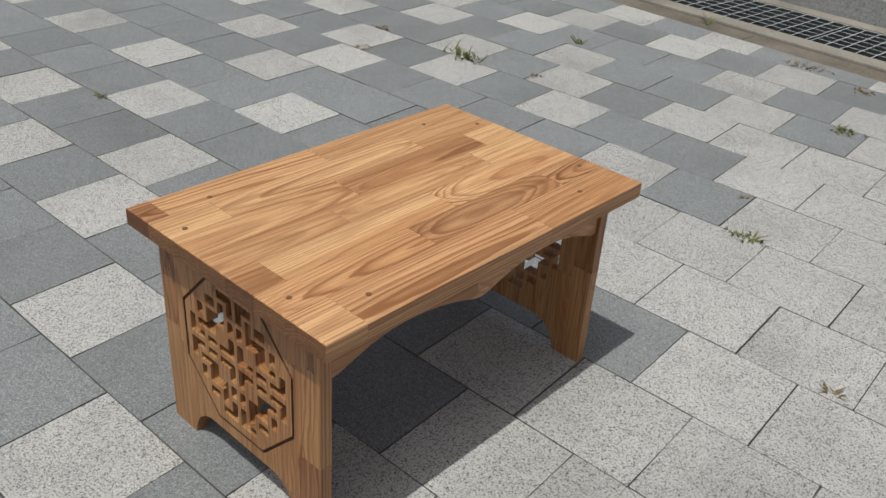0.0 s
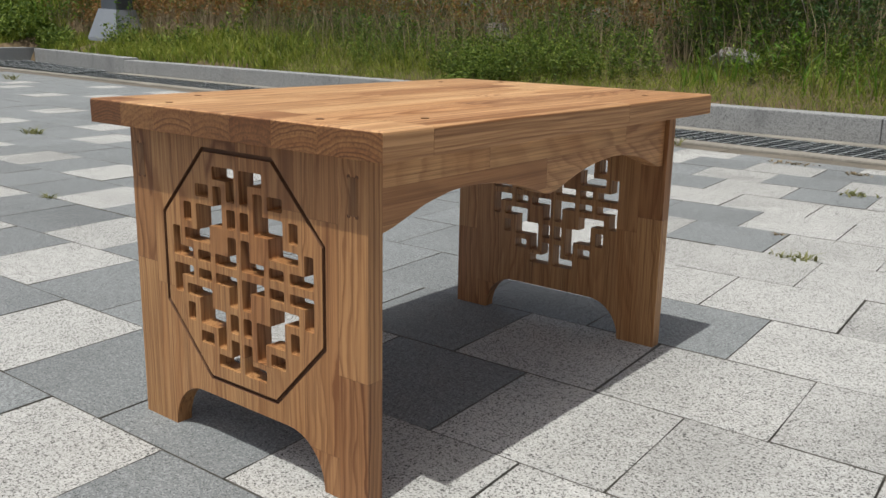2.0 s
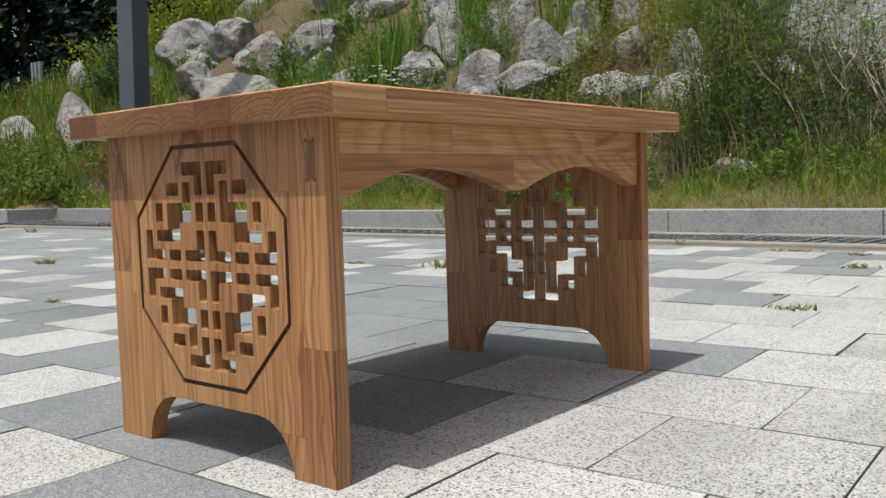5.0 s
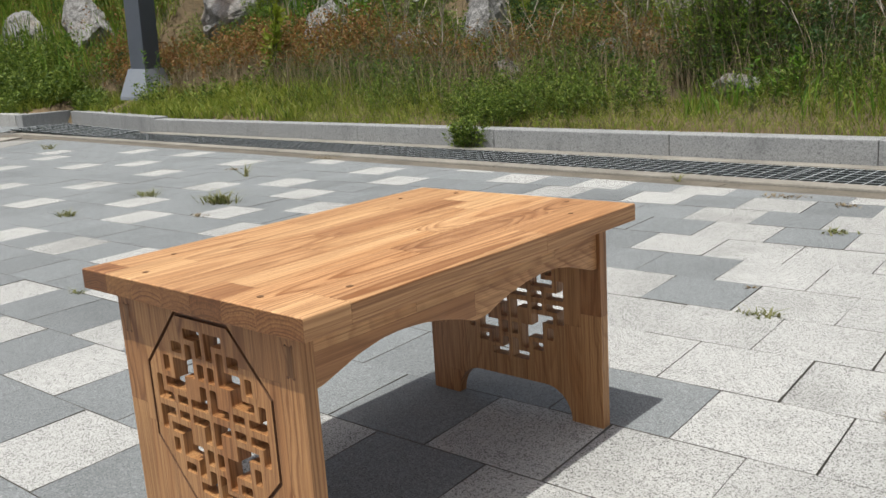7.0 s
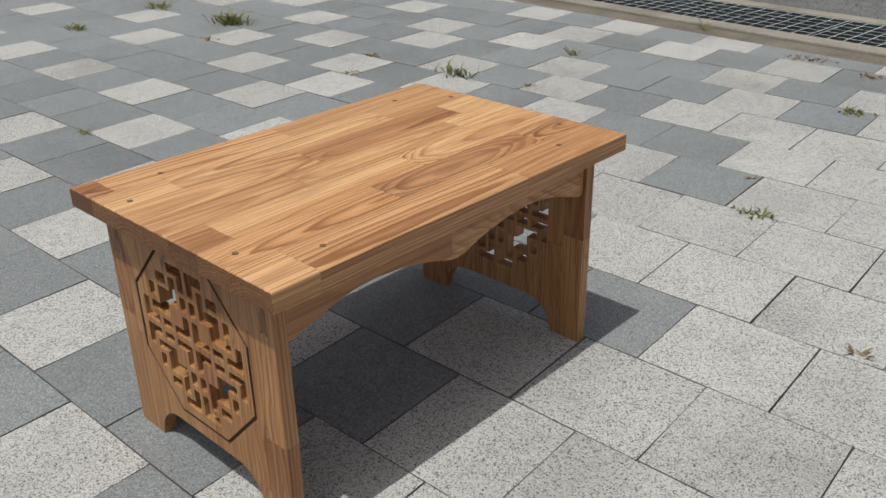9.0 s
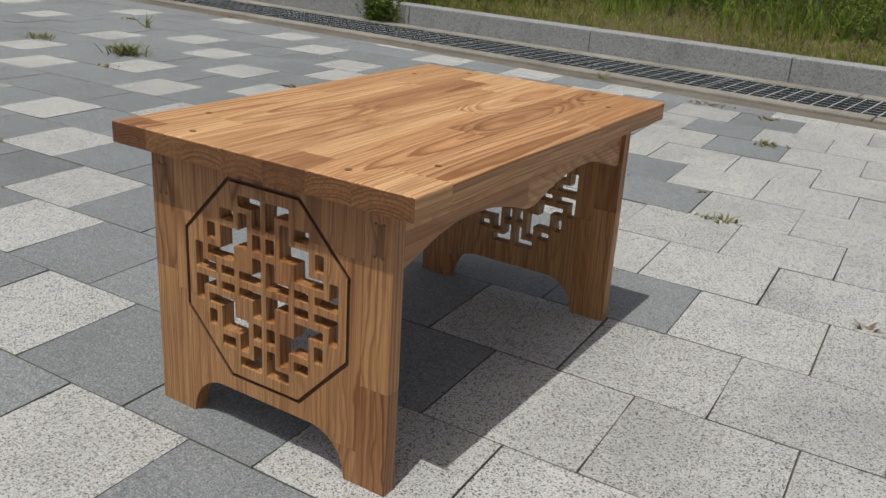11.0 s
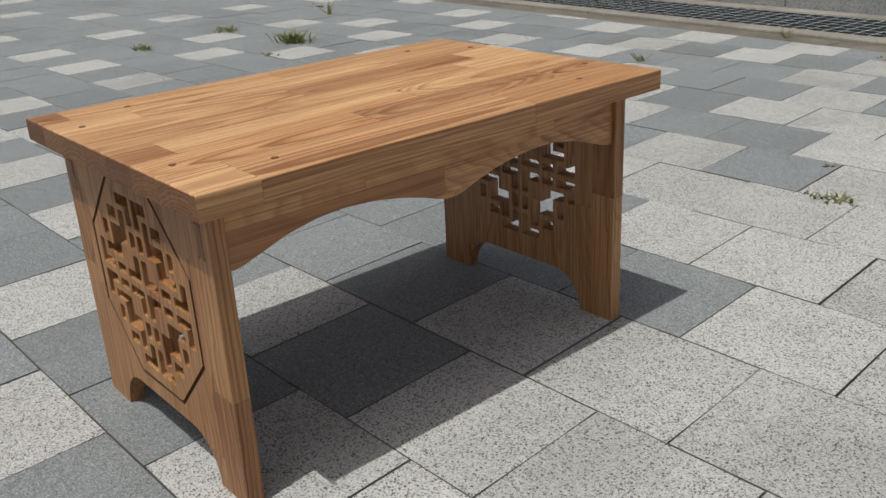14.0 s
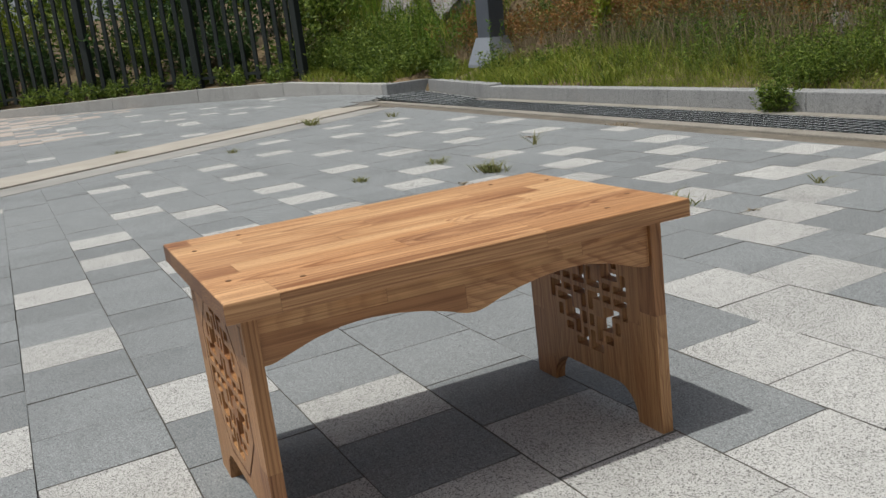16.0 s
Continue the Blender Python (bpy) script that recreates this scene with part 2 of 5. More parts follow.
def granite(name, a, b, spot, rough=0.0):
    """Speckled granite; rough adds the mottling, cracks and lichen of a broken boulder."""
    m = Nodes(name)
    pos = m.place()
    n1, n2 = m.noise(pos, 1.8, 5.0), m.noise(pos, 9.0, 6.0, 0.7)
    tone = m.mix(m.math('ADD', m.math('MULTIPLY', n1, 0.6), m.math('MULTIPLY', n2, 0.4)), a, b)
    sp = m.xyz(m.cells(pos, 330.0)["Color"])
    tone = m.mix(m.math('MULTIPLY', m.math('LESS_THAN', sp[0], 0.35), 0.45), tone, spot)
    rust = m.noise(m.vec('ADD', pos, (4.0, 9.0, 2.0)), 2.6, 5.0, 0.65)
    tone = m.mix(m.math('MULTIPLY', m.math('SUBTRACT', rust, 0.50 if rough else 0.60, clamp=True), 3.2 if rough else 1.2), tone, (0.26, 0.17, 0.10))
    height = n2
    if not rough:
        fleck = m.noise(pos, 95.0, 3.0, 0.65)
        tone = m.mix(m.math('MULTIPLY', m.math('SUBTRACT', fleck, 0.53, clamp=True), 5.0, clamp=True), tone, spot)
        run = m.noise(m.vec('MULTIPLY', pos, (1.0, 1.0, 0.35)), 6.5, 5.0, 0.7)
        tone = m.mix(m.math('MULTIPLY', m.math('SUBTRACT', run, 0.52, clamp=True), 2.4, clamp=True), tone, spot)
    if rough:
        patch = m.noise(m.vec('ADD', pos, (1.0, 5.0, 7.0)), 5.5, 6.0, 0.7)
        tone = m.mix(m.math('MULTIPLY', m.math('SUBTRACT', patch, 0.50, clamp=True), 5.0 * rough, clamp=True), tone, spot)
        bent = m.vec('ADD', pos, m.join(m.math('MULTIPLY', n2, 0.25), m.math('MULTIPLY', n1, 0.2), 0.0))
        crack = m.cells(bent, 3.2, 'DISTANCE_TO_EDGE')["Distance"]
        line = m.math('LESS_THAN', crack, m.math('MULTIPLY', patch, 0.05))
        tone = m.mix(m.math('MULTIPLY', line, 0.45 * rough), tone, (0.07, 0.062, 0.052))
        grit = m.noise(pos, 42.0, 4.0, 0.7)
        tone = m.mix(m.math('MULTIPLY', m.math('SUBTRACT', grit, 0.48, clamp=True), 1.4 * rough), tone, spot)
        height = m.math('ADD', m.math('ADD', n2, m.math('MULTIPLY', patch, 0.8)), m.math('SUBTRACT', m.math('MULTIPLY', grit, 0.5), m.math('MULTIPLY', line, 0.6)))
    m.bump(height, 0.9 if rough else 0.5, 0.06 if rough else 0.006)
    return m.done(tone, 0.88, spec=0.3)


WOOD_STAVE = wood("oiled_stave", 1, None, 1.04, True, 0.02, 1.15)
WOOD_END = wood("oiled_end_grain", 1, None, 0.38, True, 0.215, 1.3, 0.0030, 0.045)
# the same staves, toned down so that the long sides look shaded
WOOD_SIDE_SHADED = wood("oiled_stave_side_shaded", 1, None, 0.80, True, 0.08)
WOOD_PANEL = wood("oiled_panel", 2, (0, 1, 0.043, 0.21), 0.66, False, 0.155, 1.25, 0.0036)
WOOD_APRON = wood("oiled_apron", 1, (2, 0, 0.031, 0.27), 0.90, False, 0.08, 0.9, 0.0032)
WOOD_TENON = wood("dark_tenon_end", 2, None, 0.42, False, 0.16, 1.0)
# scorched wood of the groove; also the painted shadow gap round the tenons
BURNT_AND_GAP_SHADE = plain("scorched_groove_and_gap_shade", (0.085, 0.037, 0.018), (0.16, 0.075, 0.036), 40, 0.7, 0, 0.0004, 300)
PLUG = plain("dark_dowel_end", (0.12, 0.055, 0.024), (0.20, 0.10, 0.045), 90, 0.5, 0, 0.0003, 700)
PAVER_PALE = paver("pale_washed_paver", (0.462, 0.457, 0.432), (0.385, 0.382, 0.361), (0.062, 0.060, 0.056), 1.12, 0.42)
PAVER_GREY = paver("grey_paver", (0.208, 0.221, 0.222), (0.166, 0.177, 0.178), (0.068, 0.070, 0.071), 0.80, 0.32)
PAVER_PINK = paver("pinkish_paver", (0.42, 0.36, 0.31), (0.36, 0.31, 0.268), (0.16, 0.125, 0.1), 0.7, 0.25)
SAND = plain("joint_sand", (0.085, 0.080, 0.070), (0.19, 0.178, 0.155), 6, 0.95, 0, 0.003, 400)
CONCRETE = plain("channel_concrete", (0.27, 0.245, 0.205), (0.41, 0.375, 0.32), 2.5, 0.9, 0, 0.002, 120)
CHANNEL_BED = plain("grey_channel_concrete", (0.19, 0.185, 0.17), (0.33, 0.32, 0.295), 2.2, 0.9, 0, 0.002, 90)
KERBSTONE = granite("kerb_granite", (0.255, 0.258, 0.253), (0.375, 0.378, 0.368), (0.12, 0.121, 0.123))
KERB_PALE = granite("pale_kerb_granite", (0.34, 0.335, 0.315), (0.47, 0.46, 0.435), (0.20, 0.20, 0.19))
ROCK = granite("boulder_granite", (0.20, 0.195, 0.188), (0.56, 0.545, 0.515), (0.085, 0.08, 0.075), 0.9)
# near-black steel for bar sides: grime and shade put into one colour
STEEL_SHADED = plain("shaded_grating_sides", (0.020, 0.026, 0.026), (0.05, 0.058, 0.058), 12, 0.7, 0.1, 0.0005, 200)
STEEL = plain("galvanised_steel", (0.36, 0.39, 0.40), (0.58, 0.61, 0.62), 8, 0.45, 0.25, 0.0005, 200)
DRAIN_CONCRETE = plain("stained_drain_concrete", (0.12, 0.11, 0.09), (0.31, 0.285, 0.24), 3.5, 0.92, 0, 0.002, 90)
BEDDING = plain("stained_mortar", (0.07, 0.058, 0.042), (0.19, 0.165, 0.13), 5.0, 0.95, 0, 0.003, 70)
# near-black: the shade of a deep pit is put into the colour
PIT_SHADE = plain("drain_pit_shade", (0.018, 0.023, 0.022), (0.055, 0.062, 0.058), 5, 0.9, 0, 0.002, 60)
POST = plain("grey_post_paint", (0.060, 0.070, 0.085), (0.085, 0.097, 0.115), 3, 0.45, 0.0, 0.0003, 60)
POST_BASE = plain("post_base_paint", (0.18, 0.20, 0.225), (0.24, 0.26, 0.285), 4, 0.5, 0.0, 0.0003, 60)
FENCE = plain("dark_green_fence_paint", (0.006, 0.010, 0.009), (0.012, 0.018, 0.016), 5, 0.9, 0.0, 0.0003, 60)
SOIL = plain("bank_soil", (0.040, 0.033, 0.016), (0.17, 0.118, 0.062), 2.2, 0.95, 0, 0.03, 22)
GRASS = leaf("grass_blades", (0.060, 0.100, 0.010), (0.17, 0.24, 0.024), (0.27, 0.33, 0.040), (0.33, 0.37, 0.055), (0.42, 0.40, 0.09))
WEED = leaf("joint_weed_blades", (0.14, 0.16, 0.05), (0.22, 0.23, 0.08), (0.31, 0.28, 0.13))
REED = leaf("bright_reeds", (0.045, 0.100, 0.010), (0.11, 0.23, 0.020), (0.18, 0.33, 0.035), (0.27, 0.40, 0.055))
RUSTY = leaf("rusty_weed", (0.13, 0.065, 0.020), (0.31, 0.145, 0.045), (0.38, 0.20, 0.065), (0.27, 0.19, 0.055), (0.17, 0.19, 0.04))
STRAW = leaf("dry_stalks", (0.20, 0.15, 0.085), (0.36, 0.29, 0.18), (0.13, 0.09, 0.05), through=0.1)
HERB = leaf("herb_leaves", (0.040, 0.072, 0.009), (0.100, 0.165, 0.020), (0.19, 0.27, 0.038), (0.33, 0.40, 0.075), through=0.30)
DEEP = leaf("dark_shrub_leaves", (0.035, 0.08, 0.022), (0.06, 0.12, 0.032), (0.10, 0.16, 0.045))
LIME = leaf("lime_leaves", (0.10, 0.16, 0.014), (0.29, 0.34, 0.03), (0.17, 0.24, 0.022), (0.40, 0.42, 0.05))
TWIG = plain("pale_dry_twigs", (0.20, 0.17, 0.125), (0.40, 0.35, 0.28), 30, 0.85, 0, 0.001, 200)
PETAL = leaf("white_petals", (0.75, 0.75, 0.70), (0.6, 0.6, 0.55), through=0.2)
BARK = plain("stem_bark", (0.05, 0.06, 0.02), (0.12, 0.10, 0.05), 20, 0.85, 0, 0.002, 200)
FOREST = leaf("far_conifer_needles", (0.009, 0.020, 0.014), (0.016, 0.032, 0.020), (0.026, 0.046, 0.027), through=0.15)


# ---- mesh helpers ----
def mesh(name, verts, faces, material, parent=None, label=""):
    me = bpy.data.meshes.new(name)
    me.from_pydata([tuple(v) for v in verts], [], faces)
    for mt in material if isinstance(material, (list, tuple)) else [material]:
        me.materials.append(mt)
    ob = new(name, me)
    ob.parent = parent
    if label:
        tagged(ob, label)
    return ob


def part(name, bm, material, parent=None, label="", smooth=False):
    me = bpy.data.meshes.new(name)
    bmesh.ops.recalc_face_normals(bm, faces=bm.faces[:])
    if smooth:
        for f in bm.faces:
            f.smooth = True
    bm.to_mesh(me)
    bm.free()
    me.materials.append(material)
    ob = new(name, me)
    ob.parent = parent
    if label:
        tagged(ob, label)
    return ob


def empty(name, at=(0, 0, 0), turn=0.0, parent=None):
    ob = new(name)
    ob.empty_display_size = 0.05
    ob.location, ob.rotation_euler = at, (0, 0, turn)
    ob.parent = parent
    return ob


def box(lo, hi, bevel=0.0, segments=1):
    bm = bmesh.new()
    bmesh.ops.create_cube(bm, size=1.0)
    s = Vector(hi) - Vector(lo)
    for v in bm.verts:
        v.co = Vector((lo[0] + (v.co.x + 0.5) * s.x, lo[1] + (v.co.y + 0.5) * s.y, lo[2] + (v.co.z + 0.5) * s.z))
    if bevel:
        bmesh.ops.bevel(bm, geom=bm.edges[:], offset=bevel, segments=segments, profile=0.6, affect='EDGES')
    return bm


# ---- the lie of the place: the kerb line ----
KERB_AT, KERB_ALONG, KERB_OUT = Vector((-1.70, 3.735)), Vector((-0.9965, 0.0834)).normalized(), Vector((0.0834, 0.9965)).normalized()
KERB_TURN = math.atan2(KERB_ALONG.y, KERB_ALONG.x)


def kerb_xy(u, v):
    """u metres along the kerb, v metres outwards from its front face."""
    p = KERB_AT + float(u) * KERB_ALONG + float(v) * KERB_OUT
    return p.x, p.y


def bank_height(v):
    return float(np.interp(v, (-1, 0.10, 0.9, 1.5, 2.2, 3.5, 6.0, 12.0), (-0.1, 0.10, 0.33, 0.62, 1.35, 2.6, 4.2, 6.0)))


FAR_KERB = [(-8.96, 4.20, 0.0), (-9.92, 4.06, 0.03), (-10.81, 3.63, 0.10), (-11.74, 2.75, 0.13), (-12.51, 1.76, 0.145), (-13.07, 1.08, 0.145), (-13.79, 0.38, 0.15), (-15.2, -1.3, 0.20)]


def behind(x, y):
    """How far a place lies behind the kerb, the share of the full slope there, and the kerb's foot."""
    uv = Vector((x, y)) - KERB_AT
    u, v = uv.dot(KERB_ALONG), uv.dot(KERB_OUT)
    if u > 4.72:
        v -= min(0.33, (u - 4.72) * 0.129)
    if u < 7.24:
        return v, 1.0, 0.0
    best, foot = 1e9, 0.0
    for a, b in zip(FAR_KERB, FAR_KERB[1:]):
        p, q = Vector(a[:2]), Vector(b[:2])
        w = q - p
        k = max(0.0, min(1.0, (Vector((x, y)) - p).dot(w) / w.length_squared))
        off = Vector((x, y)) - (p + k * w)
        sign = 1.0 if w.x * off.y - w.y * off.x < 0 else -1.0
        if off.length < abs(best):
            best, foot = off.length * sign, a[2] + k * (b[2] - a[2])
    return best, max(0.30, 1.0 - (u - 7.24) * 0.12), foot


# ---- ground ----
def ground_sheet():
    """One sheet to the horizon, with the drain's trench left open."""
    quads = [((-400, -400), (400, -400), (400, -0.43), (-400, -0.43)), ((-400, -0.09), (400, -0.09), (400, 400), (-400, 400)),
             ((-400, -0.43), (-11, -0.43), (-11, -0.09), (-400, -0.09)), ((7.2, -0.43), (400, -0.43), (400, -0.09), (7.2, -0.09))]
    verts, faces = [], []
    for q in quads:
        faces.append(tuple(range(len(verts), len(verts) + 4))[::-1])
        verts += [(*kerb_xy(u, v), -0.0065) for u, v in q]
    return tagged(mesh("ground", verts, faces, SAND), "dark sand bed under the paving blocks", "ground", kind="structure")


ground_sheet()


# ---- paving ----
PLAN_FIRST_ROW, PLAN_FIRST_COLUMN = -3, -44
PLAN = [  # w: pale block, dot: grey block, in rows that run beside the table's short side
    "........................................wwwwwwww",  # -3
    "......................w...............w.wwwwwwww",  # -2
    "................................w..w...w.wwwwwww",  # -1
    "............................w.w......w..wwwwwwww",  # 0
    "....................w....w.....w.w.w..w.wwwwwwww",  # 1
    ".................w....w...w..w.w..w....wwwwwwwww",  # 2
    "................................w.......wwwwwwww",  # 3
    ".............w....w..w..w.w.w.w..w....wwwwwwwwww",  # 4
    "..w............................w....wwwwwwwwwwww",  # 5
    "................w.....w...w..w.w....w.wwwwwwwwww",  # 6
    "............w.....w.....w..w..w.w.w..wwwwwwwwwww",  # 7
    "....................w.......w..w.w.wwwwwwwwwwwww",  # 8
    ".............w.........w..w..w..w..w.wwwwwwwwwww",  # 9
    ".........w.....w...w....w...w.w...w.wwwwwwwwwwww",  # 10
    "...........w....w.........w...w.w.w.wwwwwwwwwwww",  # 11
    ".........w.........w....w...w.w.w..wwwwwwwwwwwww",  # 12
    "............w..w.....w....w.........wwwwwwwwwwww",  # 13
    "....................................wwwwwwwwwwww",  # 14
    "....................................wwwwwwwwwwww",  # 15
    "....................................wwwwwwwwwwww",  # 16
    "....................................wwwwwwwwwwww",  # 17
]
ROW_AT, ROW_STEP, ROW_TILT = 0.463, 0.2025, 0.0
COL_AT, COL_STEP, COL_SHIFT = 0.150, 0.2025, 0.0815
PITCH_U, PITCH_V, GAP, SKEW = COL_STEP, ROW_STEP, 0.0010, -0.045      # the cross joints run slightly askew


def block_mesh(name, material, rng):
    """A paving block with ragged, slightly chipped edges, 34 triangles."""
    x, y, c = (PITCH_U - GAP) / 2, (PITCH_V - GAP) / 2, 0.0004
    corners = [(-x, -y), (x, -y), (x, y), (-x, y)]
    ring, top = [], []
    for i, (p, q) in enumerate(zip(corners, corners[1:] + corners[:1])):
        for k in (0.0, rng.uniform(0.2, 0.45), rng.uniform(0.6, 0.85)):
            a, b = p[0] + k * (q[0] - p[0]), p[1] + k * (q[1] - p[1])
            worn = 1.0 - (rng.uniform(0.002, 0.010) if k == 0.0 else rng.uniform(-0.002, 0.004))
            ring.append((a, b))
            top.append((a * worn * (1 - c / x), b * worn * (1 - c / y)))
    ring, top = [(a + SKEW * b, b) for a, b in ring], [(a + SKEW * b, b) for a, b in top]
    n = len(ring)
    me = bpy.data.meshes.new(name)
    me.from_pydata([(*p, -0.008) for p in ring] + [(*p, 0.0) for p in top], [],
                   [tuple(range(n, 2 * n))] + [(i, (i + 1) % n, n + (i + 1) % n, n + i) for i in range(n)])
    me.materials.append(material)
    me.materials.append(SAND)
    for i, poly in enumerate(me.polygons):
        poly.material_index = 1 if i else 0
    return me


def cut(poly, point, way):
    """The part of a flat outline on the far side of a line."""
    out = []
    for a, b in zip(poly, poly[1:] + poly[:1]):
        da, db = (Vector(a) - point).dot(way), (Vector(b) - point).dot(way)
        if da >= 0:
            out.append(a)
        if (da >= 0) != (db >= 0):
            k = da / (da - db)
            out.append((a[0] + k * (b[0] - a[0]), a[1] + k * (b[1] - a[1])))
    return out


CHANNEL_AT, CHANNEL_ALONG = Vector((-5.005, 0.264)), Vector((-1.885, 2.99)).normalized()
CHANNEL_OUT = Vector((-CHANNEL_ALONG.y, CHANNEL_ALONG.x))     # away from the table
CHANNEL_WIDE = 0.95


def far_rise(x, y):
    """The yard beyond the channel climbs gently."""
    d = (Vector((x, y)) - CHANNEL_AT).dot(CHANNEL_OUT) - CHANNEL_WIDE
    return 0.026 * max(0.0, d)


def lay_paving():
    rng = random.Random(5)
    pave = tagged(empty("pavement"), "square concrete paving blocks, pale and grey, laid in rows", "paving", kind="structure")
    chips = random.Random(9)
    shared = {"w": [block_mesh("paving_block", PAVER_PALE, chips) for _ in range(8)], ".": [block_mesh("paving_block_grey", PAVER_GREY, chips) for _ in range(8)]}
    rest = {"w": ([], []), ".": ([], []), "p": ([], [])}
    lip = Vector(kerb_xy(0, -0.645))
    for row in range(-34, 22):
        for col in range(-82, 48):
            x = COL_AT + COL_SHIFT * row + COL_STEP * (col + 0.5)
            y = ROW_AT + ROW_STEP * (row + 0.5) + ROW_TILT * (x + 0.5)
            r, c = row - PLAN_FIRST_ROW, col - PLAN_FIRST_COLUMN
            known = 0 <= r < len(PLAN) and 0 <= c < len(PLAN[0])
            kind = PLAN[r][c] if known else ("w" if rng.random() < (0.72 if 0 < col < 12 else 0.22) else ".")
            yaw = ROW_TILT + rng.gauss(0, 0.0016)
            dz, dx, dy = rng.gauss(0, 0.0004), rng.gauss(0, 0.0003), rng.gauss(0, 0.0003)
            beyond = x < -8.55 and (Vector((x, y)) - CHANNEL_AT).dot(CHANNEL_OUT) > CHANNEL_WIDE / 2
            if (Vector((x, y)) - lip).dot(KERB_OUT) > 0.15 and not beyond:
                continue
            if -2.9 < x < 0.80 and -0.1 < y < 2.95:
                ob = new("paving_block", chips.choice(shared[kind]))
                ob.parent = pave
                ob.location = (x + dx, y + dy, dz)
                ob.rotation_euler = (rng.gauss(0, 0.0015), rng.gauss(0, 0.0015), yaw)
                continue
            hx, hy = (PITCH_U - GAP) / 2, (PITCH_V - GAP) / 2
            ca, sa = math.cos(yaw), math.sin(yaw)
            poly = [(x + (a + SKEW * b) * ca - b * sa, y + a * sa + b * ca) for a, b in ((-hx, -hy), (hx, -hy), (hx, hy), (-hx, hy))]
            poly = poly if beyond else cut(poly, lip, -KERB_OUT)
            out = (Vector((x, y)) - CHANNEL_AT).dot(CHANNEL_OUT)
            if out < CHANNEL_WIDE / 2:
                poly = cut(poly, CHANNEL_AT, -CHANNEL_OUT) if poly else poly
            else:
                poly = cut(poly, CHANNEL_AT + CHANNEL_WIDE * CHANNEL_OUT, CHANNEL_OUT) if poly else poly
                if x < -15.5 or y < -3 or behind(x, y)[0] > 0.05:
                    continue
                kind = "w" if rng.random() < 0.055 else "."
                if 0.5 * noise.noise((x * 0.5, y * 0.5, 2.0)) + 0.5 * (1.1 - y) - 0.30 * (x + 9.3) > 0.35:
                    kind = "p" if rng.random() < 0.5 else "w" if rng.random() < 0.08 else "."
            if len(poly) < 3:
                continue
            v, f = rest[kind]
            n, k = len(v), len(poly)
            v += [(px, py, -0.02 + far_rise(px, py)) for px, py in poly] + [(px, py, dz + far_rise(px, py)) for px, py in poly]
            f.append(tuple(range(n + k, n + 2 * k)))
            f += [(n + i, n + (i + 1) % k, n + k + (i + 1) % k, n + k + i) for i in range(k)]
    for kind, mt in (("w", PAVER_PALE), (".", PAVER_GREY), ("p", PAVER_PINK)):
        ob = tagged(mesh("distant_paving_blocks", *rest[kind], [mt, SAND], pave), kind="stuff")
        for poly in ob.data.polygons:
            poly.material_index = 0 if poly.normal.z > 0.5 else 1


lay_paving()


def far_yard():
    """The sloping bed of the yard beyond the channel."""
    verts, faces = [], []
    n = 14
    for i in range(n + 1):
        for j in range(n + 1):
            p = CHANNEL_AT + (CHANNEL_WIDE + i * 0.9) * CHANNEL_OUT + (j * 1.1 - 6) * CHANNEL_ALONG
            verts.append((p.x, p.y, far_rise(p.x, p.y) - 0.0062))
    for i in range(n):
        for j in range(n):
            a = i * (n + 1) + j
            faces.append((a, a + 1, a + n + 2, a + n + 1)[::-1])
    tagged(mesh("ground_rise", verts, faces, SAND), "gently rising bed of the far paving", "ground", kind="structure")


far_yard()


def slab_strip(name, at, along, out, lo, hi, start, end, z0, z1, material, label, category, pieces=1, gap=0.006, parent=None):
    """A strip of cast slabs along a line, with open joints."""
    base = parent or tagged(empty(name), label, category, kind="structure")
    step = (end - start) / pieces
    for i in range(pieces):
        bm = box((start + i * step + gap / 2, lo, z0), (start + (i + 1) * step - gap / 2, hi, z1), 0.006, 2)
        for v in bm.verts:
            p = at + v.co.x * along + v.co.y * out
            v.co.x, v.co.y = p.x, p.y
        part("slab", bm, material, base)
    return base


# the drain in front of the kerb
slab_strip("drain_edge", KERB_AT, KERB_ALONG, KERB_OUT, -0.520, -0.432, -11.0, 6.4, -0.20, 0.006, DRAIN_CONCRETE, "weathered concrete edge of the drain", "drain edge", 9)
slab_strip("drain_bedding", KERB_AT, KERB_ALONG, KERB_OUT, -0.645, -0.523, -11.0, 6.4, -0.20, -0.003, BEDDING, "dark stained mortar strip beside the drain edge", "drain edge", 5)
slab_strip("drain_shoulder", KERB_AT, KERB_ALONG, KERB_OUT, -0.088, -0.004, -11.0, 4.7, -0.20, 0.006, DRAIN_CONCRETE, "stained concrete strip between drain and kerb", "drain edge", 8)
slab_strip("cross_channel", CHANNEL_AT, CHANNEL_ALONG, CHANNEL_OUT, 0.02, 0.36, -9.0, 3.85, -0.10, 0.001, CHANNEL_BED, "shallow concrete channel across the yard", "channel", 6)
slab_strip("channel_edge", CHANNEL_AT, CHANNEL_ALONG, CHANNEL_OUT, 0.38, CHANNEL_WIDE - 0.02, -9.0, 4.15, -0.10, 0.009, CONCRETE, "pale concrete margin of the channel", "channel", 6)
# a real trench, its walls and floor coloured with pit shade as well
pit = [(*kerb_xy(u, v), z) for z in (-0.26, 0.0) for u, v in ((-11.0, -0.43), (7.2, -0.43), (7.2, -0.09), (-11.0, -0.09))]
tagged(mesh("drain_trench", pit, [(3, 2, 1, 0), (0, 1, 5, 4), (2, 3, 7, 6), (1, 2, 6, 5), (3, 0, 4, 7)], PIT_SHADE), "dark open trench below the grating", "trench", kind="structure")


